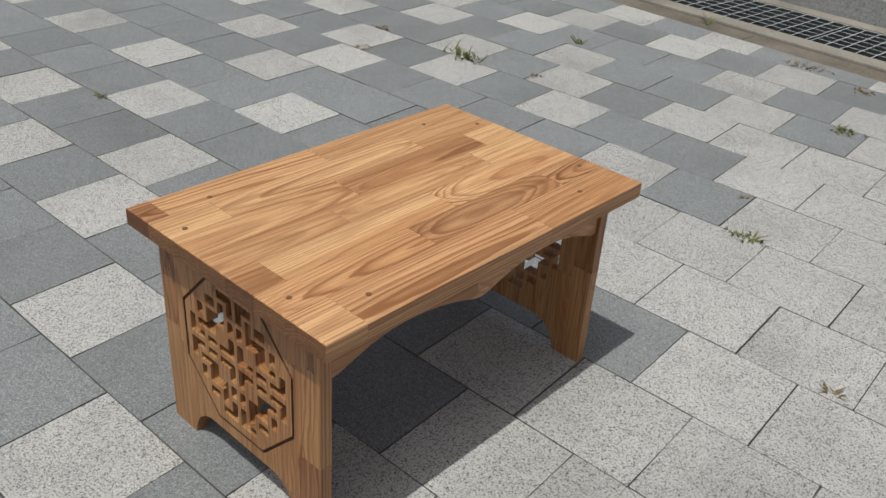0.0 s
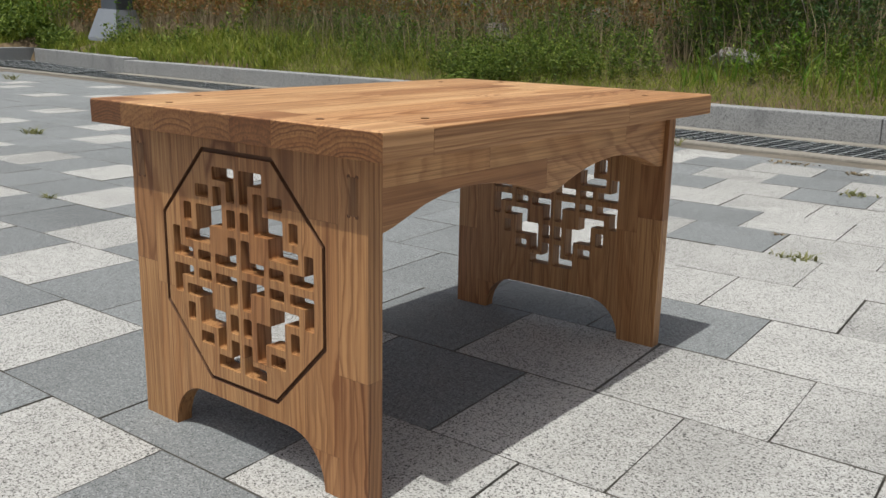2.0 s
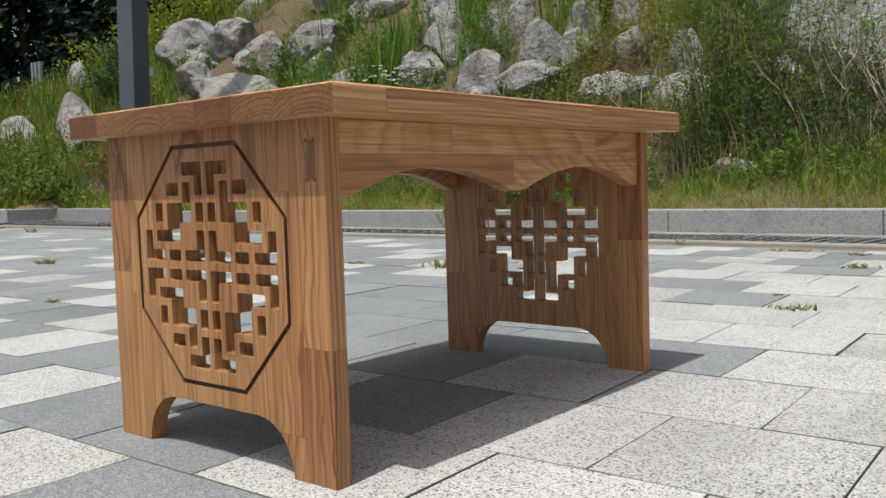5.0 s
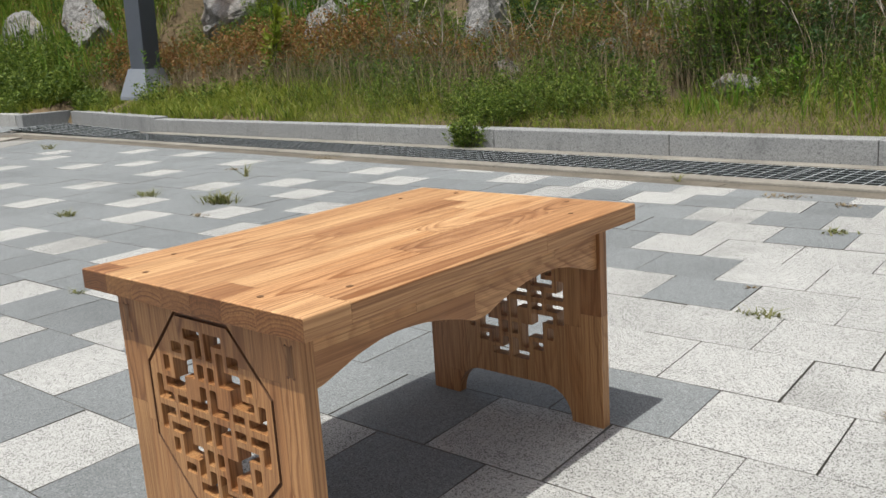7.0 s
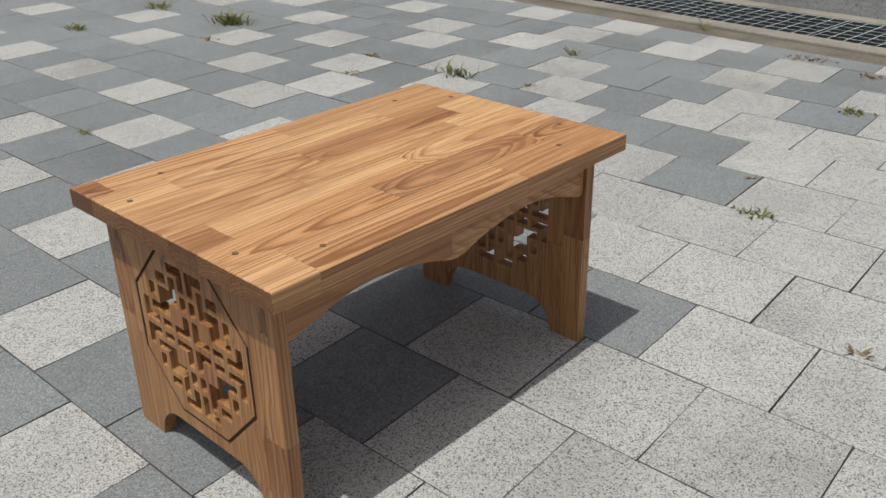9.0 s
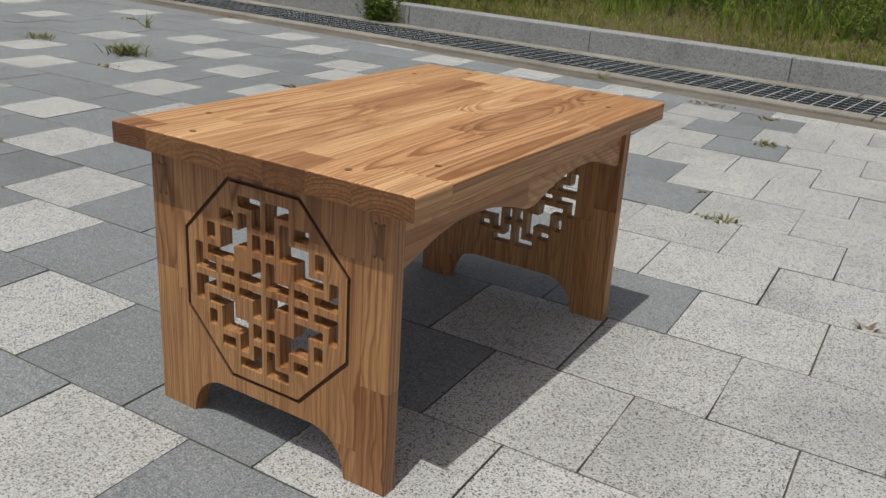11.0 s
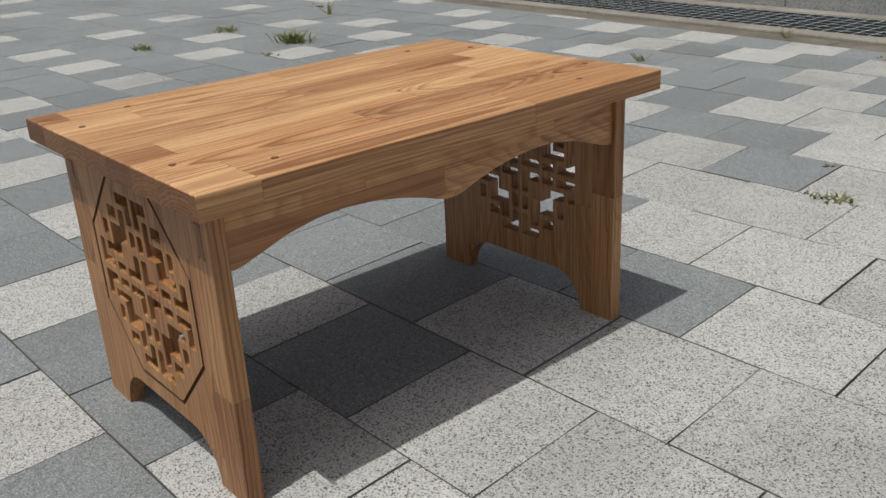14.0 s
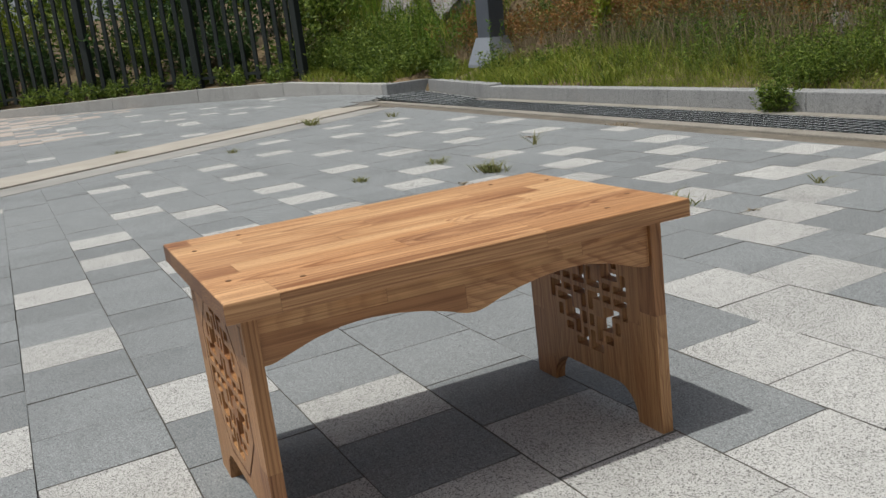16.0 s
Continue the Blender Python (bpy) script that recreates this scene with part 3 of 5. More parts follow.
def drain_grate():
    """One grating of steel bars, a metre and a bit long, at the origin."""
    g = tagged(empty("drain_grate"), "galvanised steel grating over the drain trench", "grating", "gratings along the drain")
    length, wide = 1.19, 0.335
    long_bar = part("bar", box((0, -0.0025, -0.022), (length, 0.0025, 0.0)), STEEL)
    cross_bar = part("cross_bar", box((-0.0022, 0, -0.014), (0.0022, wide, 0.0005)), STEEL)
    # only tops stay bright; shade on the bar sides is painted by face normal
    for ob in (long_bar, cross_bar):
        ob.data.materials.append(STEEL_SHADED)
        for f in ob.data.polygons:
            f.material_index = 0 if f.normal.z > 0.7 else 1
    for i in range(7):
        b = long_bar if i == 0 else new("bar", long_bar.data)
        b.parent, b.location = g, (0, i * wide / 6, 0)
    for i in range(22):
        b = cross_bar if i == 0 else new("cross_bar", cross_bar.data)
        b.parent, b.location = g, (0.004 + i * (length - 0.008) / 21, 0, 0)
    return g


first = drain_grate()
for k in range(-9, 4):
    at = kerb_xy(k * 1.2 + 0.5, -0.429)
    m = Matrix.Translation((*at, 0.002)) @ Matrix.Rotation(KERB_TURN, 4, 'Z') @ Matrix.Translation((0, -0.335, 0))
    if k == -9:
        first.matrix_basis = m
    else:
        copy_thing(first, m)


def catch_grate():
    """The wide grating in the kerb's recess."""
    g = tagged(empty("catch_basin_grate"), "wide steel grating in the recess of the kerb", "grating")
    a, b = Vector(kerb_xy(4.75, -0.42)), Vector((-8.72, 4.0))
    c, d = Vector((-8.76, 4.62)), Vector((-6.6, 4.13))
    # no hole here: a flat dark sheet stands in for the shaded pit
    bed = part("pit_floor", box((0, 0, 0), (1, 1, 1)), PIT_SHADE, g)
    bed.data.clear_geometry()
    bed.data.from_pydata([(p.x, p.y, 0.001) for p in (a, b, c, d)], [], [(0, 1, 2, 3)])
    def bar(name, p, q, half, z0, z1):
        w = (q - p).normalized()
        s = Vector((-w.y, w.x)) * half
        bm = bmesh.new()
        vs = [bm.verts.new((*(e + sgn * s), z)) for z in (z0, z1) for e, sgn in ((p, -1), (q, -1), (q, 1), (p, 1))]
        for f in ((4, 5, 6, 7), (0, 1, 5, 4), (1, 2, 6, 5), (2, 3, 7, 6), (3, 0, 4, 7)):
            bm.faces.new([vs[j] for j in f])
        ob = part(name, bm, STEEL, g)
        # bar sides get the darker steel, as if shaded
        ob.data.materials.append(STEEL_SHADED)
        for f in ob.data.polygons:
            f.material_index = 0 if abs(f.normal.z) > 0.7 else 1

    for i in range(7):
        k = (i + 0.3) / 7
        bar("bar", a.lerp(d, k), b.lerp(c, k), 0.0055, 0.0015, 0.012)
    for i in range(9):
        k = (i + 0.5) / 9
        bar("cross_bar", a.lerp(b, k), d.lerp(c, k), 0.003, 0.0015, 0.010)


catch_grate()


# ---- kerbs ----
def kerb_stone(base, p, q, z0, z1, height, depth=0.12, stone=None):
    """A sawn granite kerb stone from p to q."""
    along = (q - p).normalized()
    out = Vector((along.y, -along.x))
    if out.dot(KERB_OUT) < 0 and along.x < 0:
        out = -out
    n = (q - p).length
    bm = box((0.0015, 0, -0.1), (n - 0.0015, depth, height), 0.005, 2)
    for v in bm.verts:
        k = v.co.x / n
        xy = p + along * v.co.x + out * v.co.y
        v.co = Vector((xy.x, xy.y, v.co.z + z0 + k * (z1 - z0)))
    part("kerb_stone", bm, stone or KERBSTONE, base)


kerb = tagged(empty("kerb"), "sawn grey granite kerb stones along the planted bank", "kerb", kind="structure")
for u0, u1 in ((-10.9, -9.5), (-9.5, -8.1), (-8.1, -6.7), (-6.7, -5.3), (-5.3, -4.2), (-4.2, -3.15), (-3.15, -1.9), (-1.9, -0.9), (-0.9, 0.0), (0.0, 1.05), (1.05, 2.17), (2.17, 4.72)):
    kerb_stone(kerb, Vector(kerb_xy(u0, 0)), Vector(kerb_xy(u1, 0)), 0, 0, 0.103)
kerb_stone(kerb, Vector(kerb_xy(4.72, 0.0)), Vector((-8.80, 4.70)), 0, 0, 0.12)
part("kerb_stone", box((-8.95, 4.20, -0.1), (-8.82, 4.81, 0.128), 0.008, 2), KERBSTONE, kerb)
for p, q in zip(FAR_KERB, FAR_KERB[1:]):
    kerb_stone(kerb, Vector(p[:2]), Vector(q[:2]), p[2], q[2], 0.13, 0.14, KERB_PALE)


# ---- the bank ----
def bank_z(x, y):
    v, k, foot = behind(x, y)
    if v < 0.1:
        return -0.2
    base = 0.10 + foot + (bank_height(v) - 0.10) * k
    return base + 0.10 * min(1.0, v) * noise.noise((x * 1.3, y * 1.3, 0.3)) * k


def bank_mesh():
    xs = np.arange(-27.0, 10.0, 0.16)
    ys = np.arange(-4.0, 17.0, 0.16)
    verts = [(float(x), float(y), bank_z(float(x), float(y))) for x in xs for y in ys]
    ny = len(ys)
    faces = []
    for i in range(len(xs) - 1):
        for j in range(ny - 1):
            a = i * ny + j
            q = (a, a + ny, a + ny + 1, a + 1)
            if max(verts[k][2] for k in q) > -0.15:
                faces.append(q)
    ob = mesh("ground_bank", verts, faces, SOIL)
    for f in ob.data.polygons:
        f.use_smooth = True
    tagged(ob, "weedy earth bank rising behind the kerb", "bank", kind="structure")


bank_mesh()


# ---- the table ----
TABLE_AT, TOP_Z, TOP_THICK = (-0.671, 0.789, 0.0), 0.332, 0.0237
TOP_X, TOP_Y = 0.198, 0.302
PANEL_X, PANEL_Y, PANEL_THICK = 0.163, 0.281, 0.0175


def pierced_panel(parent):
    """An end panel: arched foot, fretwork pierced right through, scorched octagon groove on its outer face."""
    zc, grow_x, grow_z = 0.181, 1.012, 1.028
    c1, c2, c3, c4, c5 = (0.0033, 0.0152), (0.0220, 0.0345), (0.0410, 0.0605), (0.0680, 0.0795), (0.0867, 0.0983)
    r1, r2, r3, r4, r5 = (0.083, 0.0953), (0.0648, 0.0772), (0.0396, 0.0582), (0.0215, 0.0330), (0.0037, 0.0145)
    quarter = [(*c1, r2[0], r1[1]), (c1[0], c2[1], *r1), (*c3, *r2), (*c2, r3[0], r2[1]), (c2[0], c3[1], *r3), (*c3, r4[0], r3[1]), (c3[0], c4[1], *r4),
               (*c4, *r3), (*c1, *r3), (*c1, r5[0], r4[1]), (c1[0], c2[1], *r5), (*c3, *r5), (*c5, r5[0], r4[1]), (c4[0], c5[1], *r5)]
    quarter = [(a * grow_x, b * grow_x, c * grow_z, d * grow_z) for a, b, c, d in quarter]
    holes = []
    for x0, x1, z0, z1 in quarter:
        for sx in (1, -1):
            for sz in (1, -1):
                holes.append((*sorted((sx * x0, sx * x1)), *sorted((zc + sz * z0, zc + sz * z1))))
    half, radius, rise = 0.110, 0.0465, 0.050

    def foot(x):
        d = half - abs(x)
        if d <= 0:
            return 0.0
        return rise if d >= radius else rise * math.sqrt(max(0.0, 1 - ((radius - d) / radius) ** 2))

    bends = [half - radius * (1 - math.cos(a * math.pi / 20)) for a in range(0, 11)]
    xs = sorted({round(v, 5) for h in holes for v in h[:2]} | {round(s * b, 5) for b in bends for s in (1, -1)} | {-PANEL_X, PANEL_X})
    zs = sorted({round(v, 5) for h in holes for v in h[2:]} | {0.053, TOP_Z - TOP_THICK})
    nx, nz = len(xs), len(zs) + 1
    bm = bmesh.new()
    grid = {}
    for side, y in ((0, 0.0), (1, PANEL_THICK)):
        for i, x in enumerate(xs):
            for j in range(nz):
                grid[side, i, j] = bm.verts.new((x, y, foot(x) if j == 0 else zs[j - 1]))
    solid = {}
    for i in range(nx - 1):
        for j in range(nz - 1):
            cx = (xs[i] + xs[i + 1]) / 2
            cz = 0.03 if j == 0 else (zs[j - 1] + zs[j]) / 2
            solid[i, j] = j == 0 or not any(a < cx < b and c < cz < d for a, b, c, d in holes)
    for (i, j), full in solid.items():
        if not full:
            continue
        a, b, c, d = (i, j), (i + 1, j), (i + 1, j + 1), (i, j + 1)
        bm.faces.new([grid[(0, *k)] for k in (a, b, c, d)])
        bm.faces.new([grid[(1, *k)] for k in (d, c, b, a)])
        for p, q, di, dj in ((a, b, 0, -1), (b, c, 1, 0), (c, d, 0, 1), (d, a, -1, 0)):
            if not solid.get((i + di, j + dj), False):
                bm.faces.new([grid[(0, *p)], grid[(1, *p)], grid[(1, *q)], grid[(0, *q)]])
    bmesh.ops.delete(bm, geom=[v for v in bm.verts if not v.link_faces], context='VERTS')
    inner = []          # the cutter leaves the inner corners round
    for i in range(1, nx - 1):
        for j in range(2, nz - 1):
            if sum(solid[i + di, j + dj] for di in (-1, 0) for dj in (-1, 0)) == 3:
                e = bm.edges.get((grid[0, i, j], grid[1, i, j]))
                if e:
                    inner.append(e)
    bmesh.ops.bevel(bm, geom=inner, offset=0.0022, segments=3, profile=0.5, affect='EDGES', clamp_overlap=True)
    panel = part("end_panel", bm, WOOD_PANEL, parent, "end panel pierced with a fretwork lattice inside a dark octagon groove")
    # the groove is cut into the outer face
    ring = bmesh.new()
    corners = [(0.048, 0.1105), (0.112, 0.0445), (0.112, -0.0445), (0.048, -0.1105), (-0.048, -0.1105), (-0.112, -0.0445), (-0.112, 0.0445), (-0.048, 0.1105)]
    loops = []
    for k, y in ((0.970, -0.01), (1.008, -0.01), (1.008, 0.0040), (0.970, 0.0040)):
        loops.append([ring.verts.new((x * grow_x * k, y, zc + z * grow_z * k)) for x, z in corners])
    for i in range(8):
        j = (i + 1) % 8
        for l in range(4):
            n = (l + 1) % 4
            ring.faces.new([loops[l][i], loops[l][j], loops[n][j], loops[n][i]])
    cutter = part("cutter", ring, BURNT_AND_GAP_SHADE, parent)
    panel.data.materials.append(BURNT_AND_GAP_SHADE)
    mod = panel.modifiers.new("groove", 'BOOLEAN')
    mod.operation, mod.object, mod.solver, mod.material_mode = 'DIFFERENCE', cutter, 'EXACT', 'TRANSFER'
    bpy.context.view_layer.update()
    done = bpy.data.meshes.new_from_object(panel.evaluated_get(bpy.context.evaluated_depsgraph_get()))
    panel.modifiers.clear()
    panel.data = done
    bpy.data.objects.remove(cutter)
    edge = panel.modifiers.new("worn_edges", 'BEVEL')
    edge.width, edge.segments, edge.limit_method, edge.angle_limit = 0.0011, 2, 'ANGLE', radians(50)
    edge.use_clamp_overlap = True
    return panel


def apron(parent, side):
    """A long rail with a cusped lower edge."""
    ys = np.linspace(-(PANEL_Y - PANEL_THICK) - 0.001, PANEL_Y - PANEL_THICK + 0.001, 61)
    low = [float(np.interp(abs(y), (0, 0.012, 0.035, 0.065, 0.10, 0.135, 0.165, 0.20, 0.253), (0.2413, 0.2423, 0.2503, 0.2583, 0.2643, 0.2668, 0.2655, 0.259, 0.2415))) for y in ys]
    x0, x1, top = 0.1375, 0.1575, TOP_Z - TOP_THICK
    bm = bmesh.new()
    rows = [[bm.verts.new((x * side, float(y), z)) for y, z in zip(ys, zz)] for x, zz in ((x0, low), (x1, low), (x1, [top] * 61), (x0, [top] * 61))]
    for r in range(4):
        a, b = rows[r], rows[(r + 1) % 4]
        for i in range(60):
            bm.faces.new((a[i], a[i + 1], b[i + 1], b[i]))
    bm.faces.new([r[0] for r in rows])
    bm.faces.new([r[60] for r in rows])
    ob = part("apron", bm, WOOD_APRON, parent, "long rail with a cusped lower edge")
    edge = ob.modifiers.new("worn_edges", 'BEVEL')
    edge.width, edge.segments, edge.limit_method, edge.angle_limit = 0.0012, 2, 'ANGLE', radians(55)


def slot(parent, x, y, way):
    """A dark plate painted as the thin shadow gap round a tenon, with the round ears that a cutter leaves at its
    corners.
    """
    wide, low, high, ear = 0.0060, 0.2578, 0.2898, 0.0019
    outline = []
    for cx, cz, start in ((wide, high, -90), (-wide, high, 0), (-wide, low, 90), (wide, low, 180)):
        px, pz = cx - math.copysign(0.0014, cx), cz
        for k in range(10):
            a = radians(start + k * 30)
            outline.append((px + ear * math.cos(a), pz + ear * math.sin(a)))
    bm = bmesh.new()
    front = [bm.verts.new((x + a, y + way * 0.0003, b)) for a, b in outline]
    back = [bm.verts.new((x + a, y - way * 0.004, b)) for a, b in outline]
    bm.faces.new(front)
    for i in range(len(front)):
        j = (i + 1) % len(front)
        bm.faces.new((front[i], front[j], back[j], back[i]))
    part("tenon_gap", bm, BURNT_AND_GAP_SHADE, parent, "dark plate painted as the shadow gap round a through tenon")


def build_table():
    rng = random.Random(11)
    table = tagged(empty("tea_table", TABLE_AT, radians(-1.0)), "low oiled wooden tea table with fretwork end panels on the paving", "table")
    core = part("tabletop", box((-TOP_X + 0.004, -TOP_Y + 0.004, TOP_Z - TOP_THICK + 0.002), (TOP_X - 0.004, TOP_Y - 0.004, TOP_Z - 0.003)), WOOD_STAVE, table,
                "glued tabletop of honey-coloured staves")
    # each row: its far edge, then (end of stave, darkness, sideways place of the pith, depth of the pith, bow of the log)
    rows = ((0.053, ((0.031, 0.75, 0.3, 0.3, 0.3), (0.296, 0.12, 1.2, 0.5, 0.0), (0.604, 0.42, 1.2, 0.5, 0.0))),
            (0.107, ((0.090, 0.20, 1.1, 0.4, 0.0), (0.440, 0.08, 0.1, 0.35, 0.12), (0.604, 0.40, 1.0, 0.3, 0.0))),
            (0.163, ((0.257, 0.22, 0.2, 0.5, 0.1), (0.525, 0.66, 0.55, 0.15, 0.15), (0.604, 0.10, 1.2, 0.4, 0.0))),
            (0.218, ((0.196, 0.50, 0.2, 0.35, 0.0), (0.478, 0.34, -0.05, 0.08, 0.55), (0.604, 0.05, 1.1, 0.4, 0.0))),
            (0.272, ((0.047, 0.80, 0.1, 0.2, 0.9), (0.335, 0.02, 1.3, 0.5, 0.0), (0.604, 0.12, 0.1, 0.3, 0.5))),
            (0.326, ((0.241, 0.08, 0.45, 0.3, 0.20), (0.505, 0.68, 0.1, 0.10, 0.7), (0.604, 0.50, 0.3, 0.3, 0.2))),
            (0.396, ((0.060, 0.10, 0.3, 0.3, 0.0), (0.388, 0.24, 0.8, 0.35, 0.05), (0.604, 0.28, 1.0, 0.4, 0.0))))
    x0 = 0.0
    for r, (x1, cuts) in enumerate(rows):
        a = 0.0
        for b, dark, pith, deep, bow in cuts:
            wide, n, g = x1 - x0, b - a, 0.00012
            bm = box((-wide / 2 + g, -n / 2 + g, -TOP_THICK / 2), (wide / 2 - g, n / 2 - g, TOP_THICK / 2))
            outer = [e for e in bm.edges if all(v.co.z > 0 for v in e.verts) and (
                (r == 0 and all(v.co.x < 0 for v in e.verts)) or (r == len(rows) - 1 and all(v.co.x > 0 for v in e.verts))
                or (a == 0.0 and all(v.co.y < 0 for v in e.verts)) or (b == 0.604 and all(v.co.y > 0 for v in e.verts)))]
            if outer:
                bmesh.ops.bevel(bm, geom=outer, offset=0.0025, segments=3, profile=0.5, affect='EDGES')
            st = part("stave", bm, WOOD_STAVE, core)
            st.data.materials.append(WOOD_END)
            st.data.materials.append(WOOD_SIDE_SHADED)
            # ends show their darker end grain; long sides carry painted shade
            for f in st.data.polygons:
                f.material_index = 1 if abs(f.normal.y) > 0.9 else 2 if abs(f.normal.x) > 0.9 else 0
            st.color = (dark, pith / 2 + 0.5, deep, bow)
            st.location = ((x0 + x1) / 2 - TOP_X, (a + b) / 2 - TOP_Y, TOP_Z - TOP_THICK / 2)
            a = b
        x0 = x1
    for sx in (1, -1):
        for sy in (1, -1):
            for px, py in ((0.156, 0.2035), (0.1035, 0.275)):
                bm = bmesh.new()
                bmesh.ops.create_cone(bm, cap_ends=True, segments=16, radius1=0.0036, radius2=0.0036, depth=0.004)
                d = part("dowel_plug", bm, PLUG, core, "dark round dowel plug")
                d.location = (sx * px, sy * py, TOP_Z - 0.0014)
    near = pierced_panel(table)
    near.location = (0, -PANEL_Y, 0)
    far = new("end_panel", near.data)
    tagged(far, near["label"])
    for mod in near.modifiers:
        edge = far.modifiers.new(mod.name, 'BEVEL')
        edge.width, edge.segments, edge.limit_method, edge.angle_limit = mod.width, mod.segments, mod.limit_method, mod.angle_limit
    far.parent = table
    far.matrix_basis = pose(0, PANEL_Y, 0, 0, 0, 180)
    for s in (1, -1):
        apron(table, s)
    for sx in (1, -1):
        for sy in (1, -1):
            slot(table, sx * 0.1465, sy * PANEL_Y, sy)
            y0, y1 = sorted((sy * (PANEL_Y - 0.006), sy * (PANEL_Y + 0.0006)))
            part("tenon", box((sx * 0.1465 - 0.0056, y0, 0.2578), (sx * 0.1465 + 0.0056, y1, 0.2898), 0.0006), WOOD_TENON, table, "end of a through tenon")
    return table


build_table()


# ---- lamp post and fence ----
def lamp_post():
    x, y = kerb_xy(6.13, 0.72)
    z = bank_z(x, y) - 0.03
    post = tagged(empty("lamp_post", (x, y, z), KERB_TURN + 0.25), "square grey steel lamp post on a flared base in the bank", "lamp post")
    post.matrix_basis = Matrix.Translation((x, y, z)) @ Matrix.Rotation(radians(3.2), 4, (KERB_OUT.x, KERB_OUT.y, 0.0)) @ Matrix.Rotation(KERB_TURN + 0.25, 4, 'Z')
    part("post", box((-0.10, -0.10, 0.1), (0.10, 0.10, 5.2), 0.012, 2), POST, post, "dark grey square steel shaft")
    bm = bmesh.new()
    lo = [bm.verts.new((sx * 0.185, sy * 0.185, 0.0)) for sx, sy in ((-1, -1), (1, -1), (1, 1), (-1, 1))]
    mid = [bm.verts.new((v.co.x, v.co.y, 0.03)) for v in lo]
    hi = [bm.verts.new((v.co.x * 0.62, v.co.y * 0.62, 0.29)) for v in lo]
    for a, b in ((lo, mid), (mid, hi)):
        for i in range(4):
            bm.faces.new((a[i], a[(i + 1) % 4], b[(i + 1) % 4], b[i]))
    bm.faces.new(hi)
    part("base_cover", bm, POST_BASE, post, "light grey flared base cover")


lamp_post()


def fence():
    """Dark pickets in bays between posts, behind the far kerb."""
    pts = [Vector((x, y)) + Vector((-0.22, 0.26)) for x, y, z in [(-10.68, 3.70, 0.085), *FAR_KERB[2:]]]
    f = tagged(empty("fence"), "dark green steel picket fence behind the far kerb", "fence")
    picket = part("picket", box((-0.030, -0.016, 0.04), (0.030, 0.016, 2.35), 0.004), FENCE)
    stand = part("fence_post", box((-0.05, -0.05, -0.3), (0.05, 0.05, 2.5), 0.006), FENCE)
    rail = part("rail", box((0, -0.015, -0.02), (1, 0.015, 0.02)), FENCE)
    used = {id(picket): False, id(stand): False, id(rail): False}

    def place(ob, name, m):
        o = ob if not used[id(ob)] else new(name, ob.data)
        used[id(ob)] = True
        o.parent = f
        o.matrix_basis = m

    path = [pts[0]]
    for p, q in zip(pts, pts[1:]):
        n = max(1, round((q - p).length / 0.19))
        path += [p.lerp(q, (i + 1) / n) for i in range(n)]
    for i, p in enumerate(path):
        q = path[min(i + 1, len(path) - 1)]
        w = (q - p) if (q - p).length > 0 else (p - path[i - 1])
        a = math.atan2(w.y, w.x)
        z = max(0.12, bank_z(p.x, p.y))
        m = Matrix.Translation((p.x, p.y, z)) @ Matrix.Rotation(a, 4, 'Z')
        place(stand if i % 9 == 0 else picket, "fence_post" if i % 9 == 0 else "picket", m)
        if i + 1 < len(path):
            for h in (0.12, 2.2):
                place(rail, "rail", Matrix.Translation((p.x, p.y, z + h)) @ Matrix.Rotation(a, 4, 'Z') @ Matrix.Diagonal((w.length, 1, 1, 1)))


fence()


# ---- boulders ----
def boulder(u, v, wide, high, seed, deep=0.8):
    x, y = kerb_xy(u, v)
    z = bank_z(x, y)
    rng = random.Random(seed)
    bm = bmesh.new()
    bmesh.ops.create_icosphere(bm, subdivisions=4, radius=1.0)
    planes = [(Vector((rng.gauss(0, 1), rng.gauss(0, 1), rng.gauss(0, 0.8))).normalized(), rng.uniform(0.50, 0.82)) for _ in range(12)]
    for p in bm.verts:
        d = p.co.normalized()
        for n, cutoff in planes:
            over = p.co.dot(n) - cutoff
            if over > 0:
                p.co -= n * over * 0.97
        p.co += d * (0.07 * noise.noise(d * 2.2 + Vector((seed, 0, 0))) + 0.06 * noise.noise(d * 6 + Vector((seed, 3, 0))) + 0.03 * noise.noise(d * 15 + Vector((0, seed, 0))))
        p.co = Vector((p.co.x * wide * 1.24, p.co.y * wide * deep, p.co.z * high * 0.92))
    ob = part("boulder", bm, ROCK, None, smooth=True)
    ob.data.set_sharp_from_angle(angle=radians(24))
    ob.matrix_basis = Matrix.Translation((x, y, z + high * 0.16)) @ Matrix.Rotation(KERB_TURN + rng.uniform(-0.35, 0.35), 4, 'Z') @ Matrix.Rotation(rng.uniform(-0.18, 0.18), 4, 'Y')
    tagged(ob, "rough grey granite boulder set in the weedy bank", "boulder", "boulders in the bank")


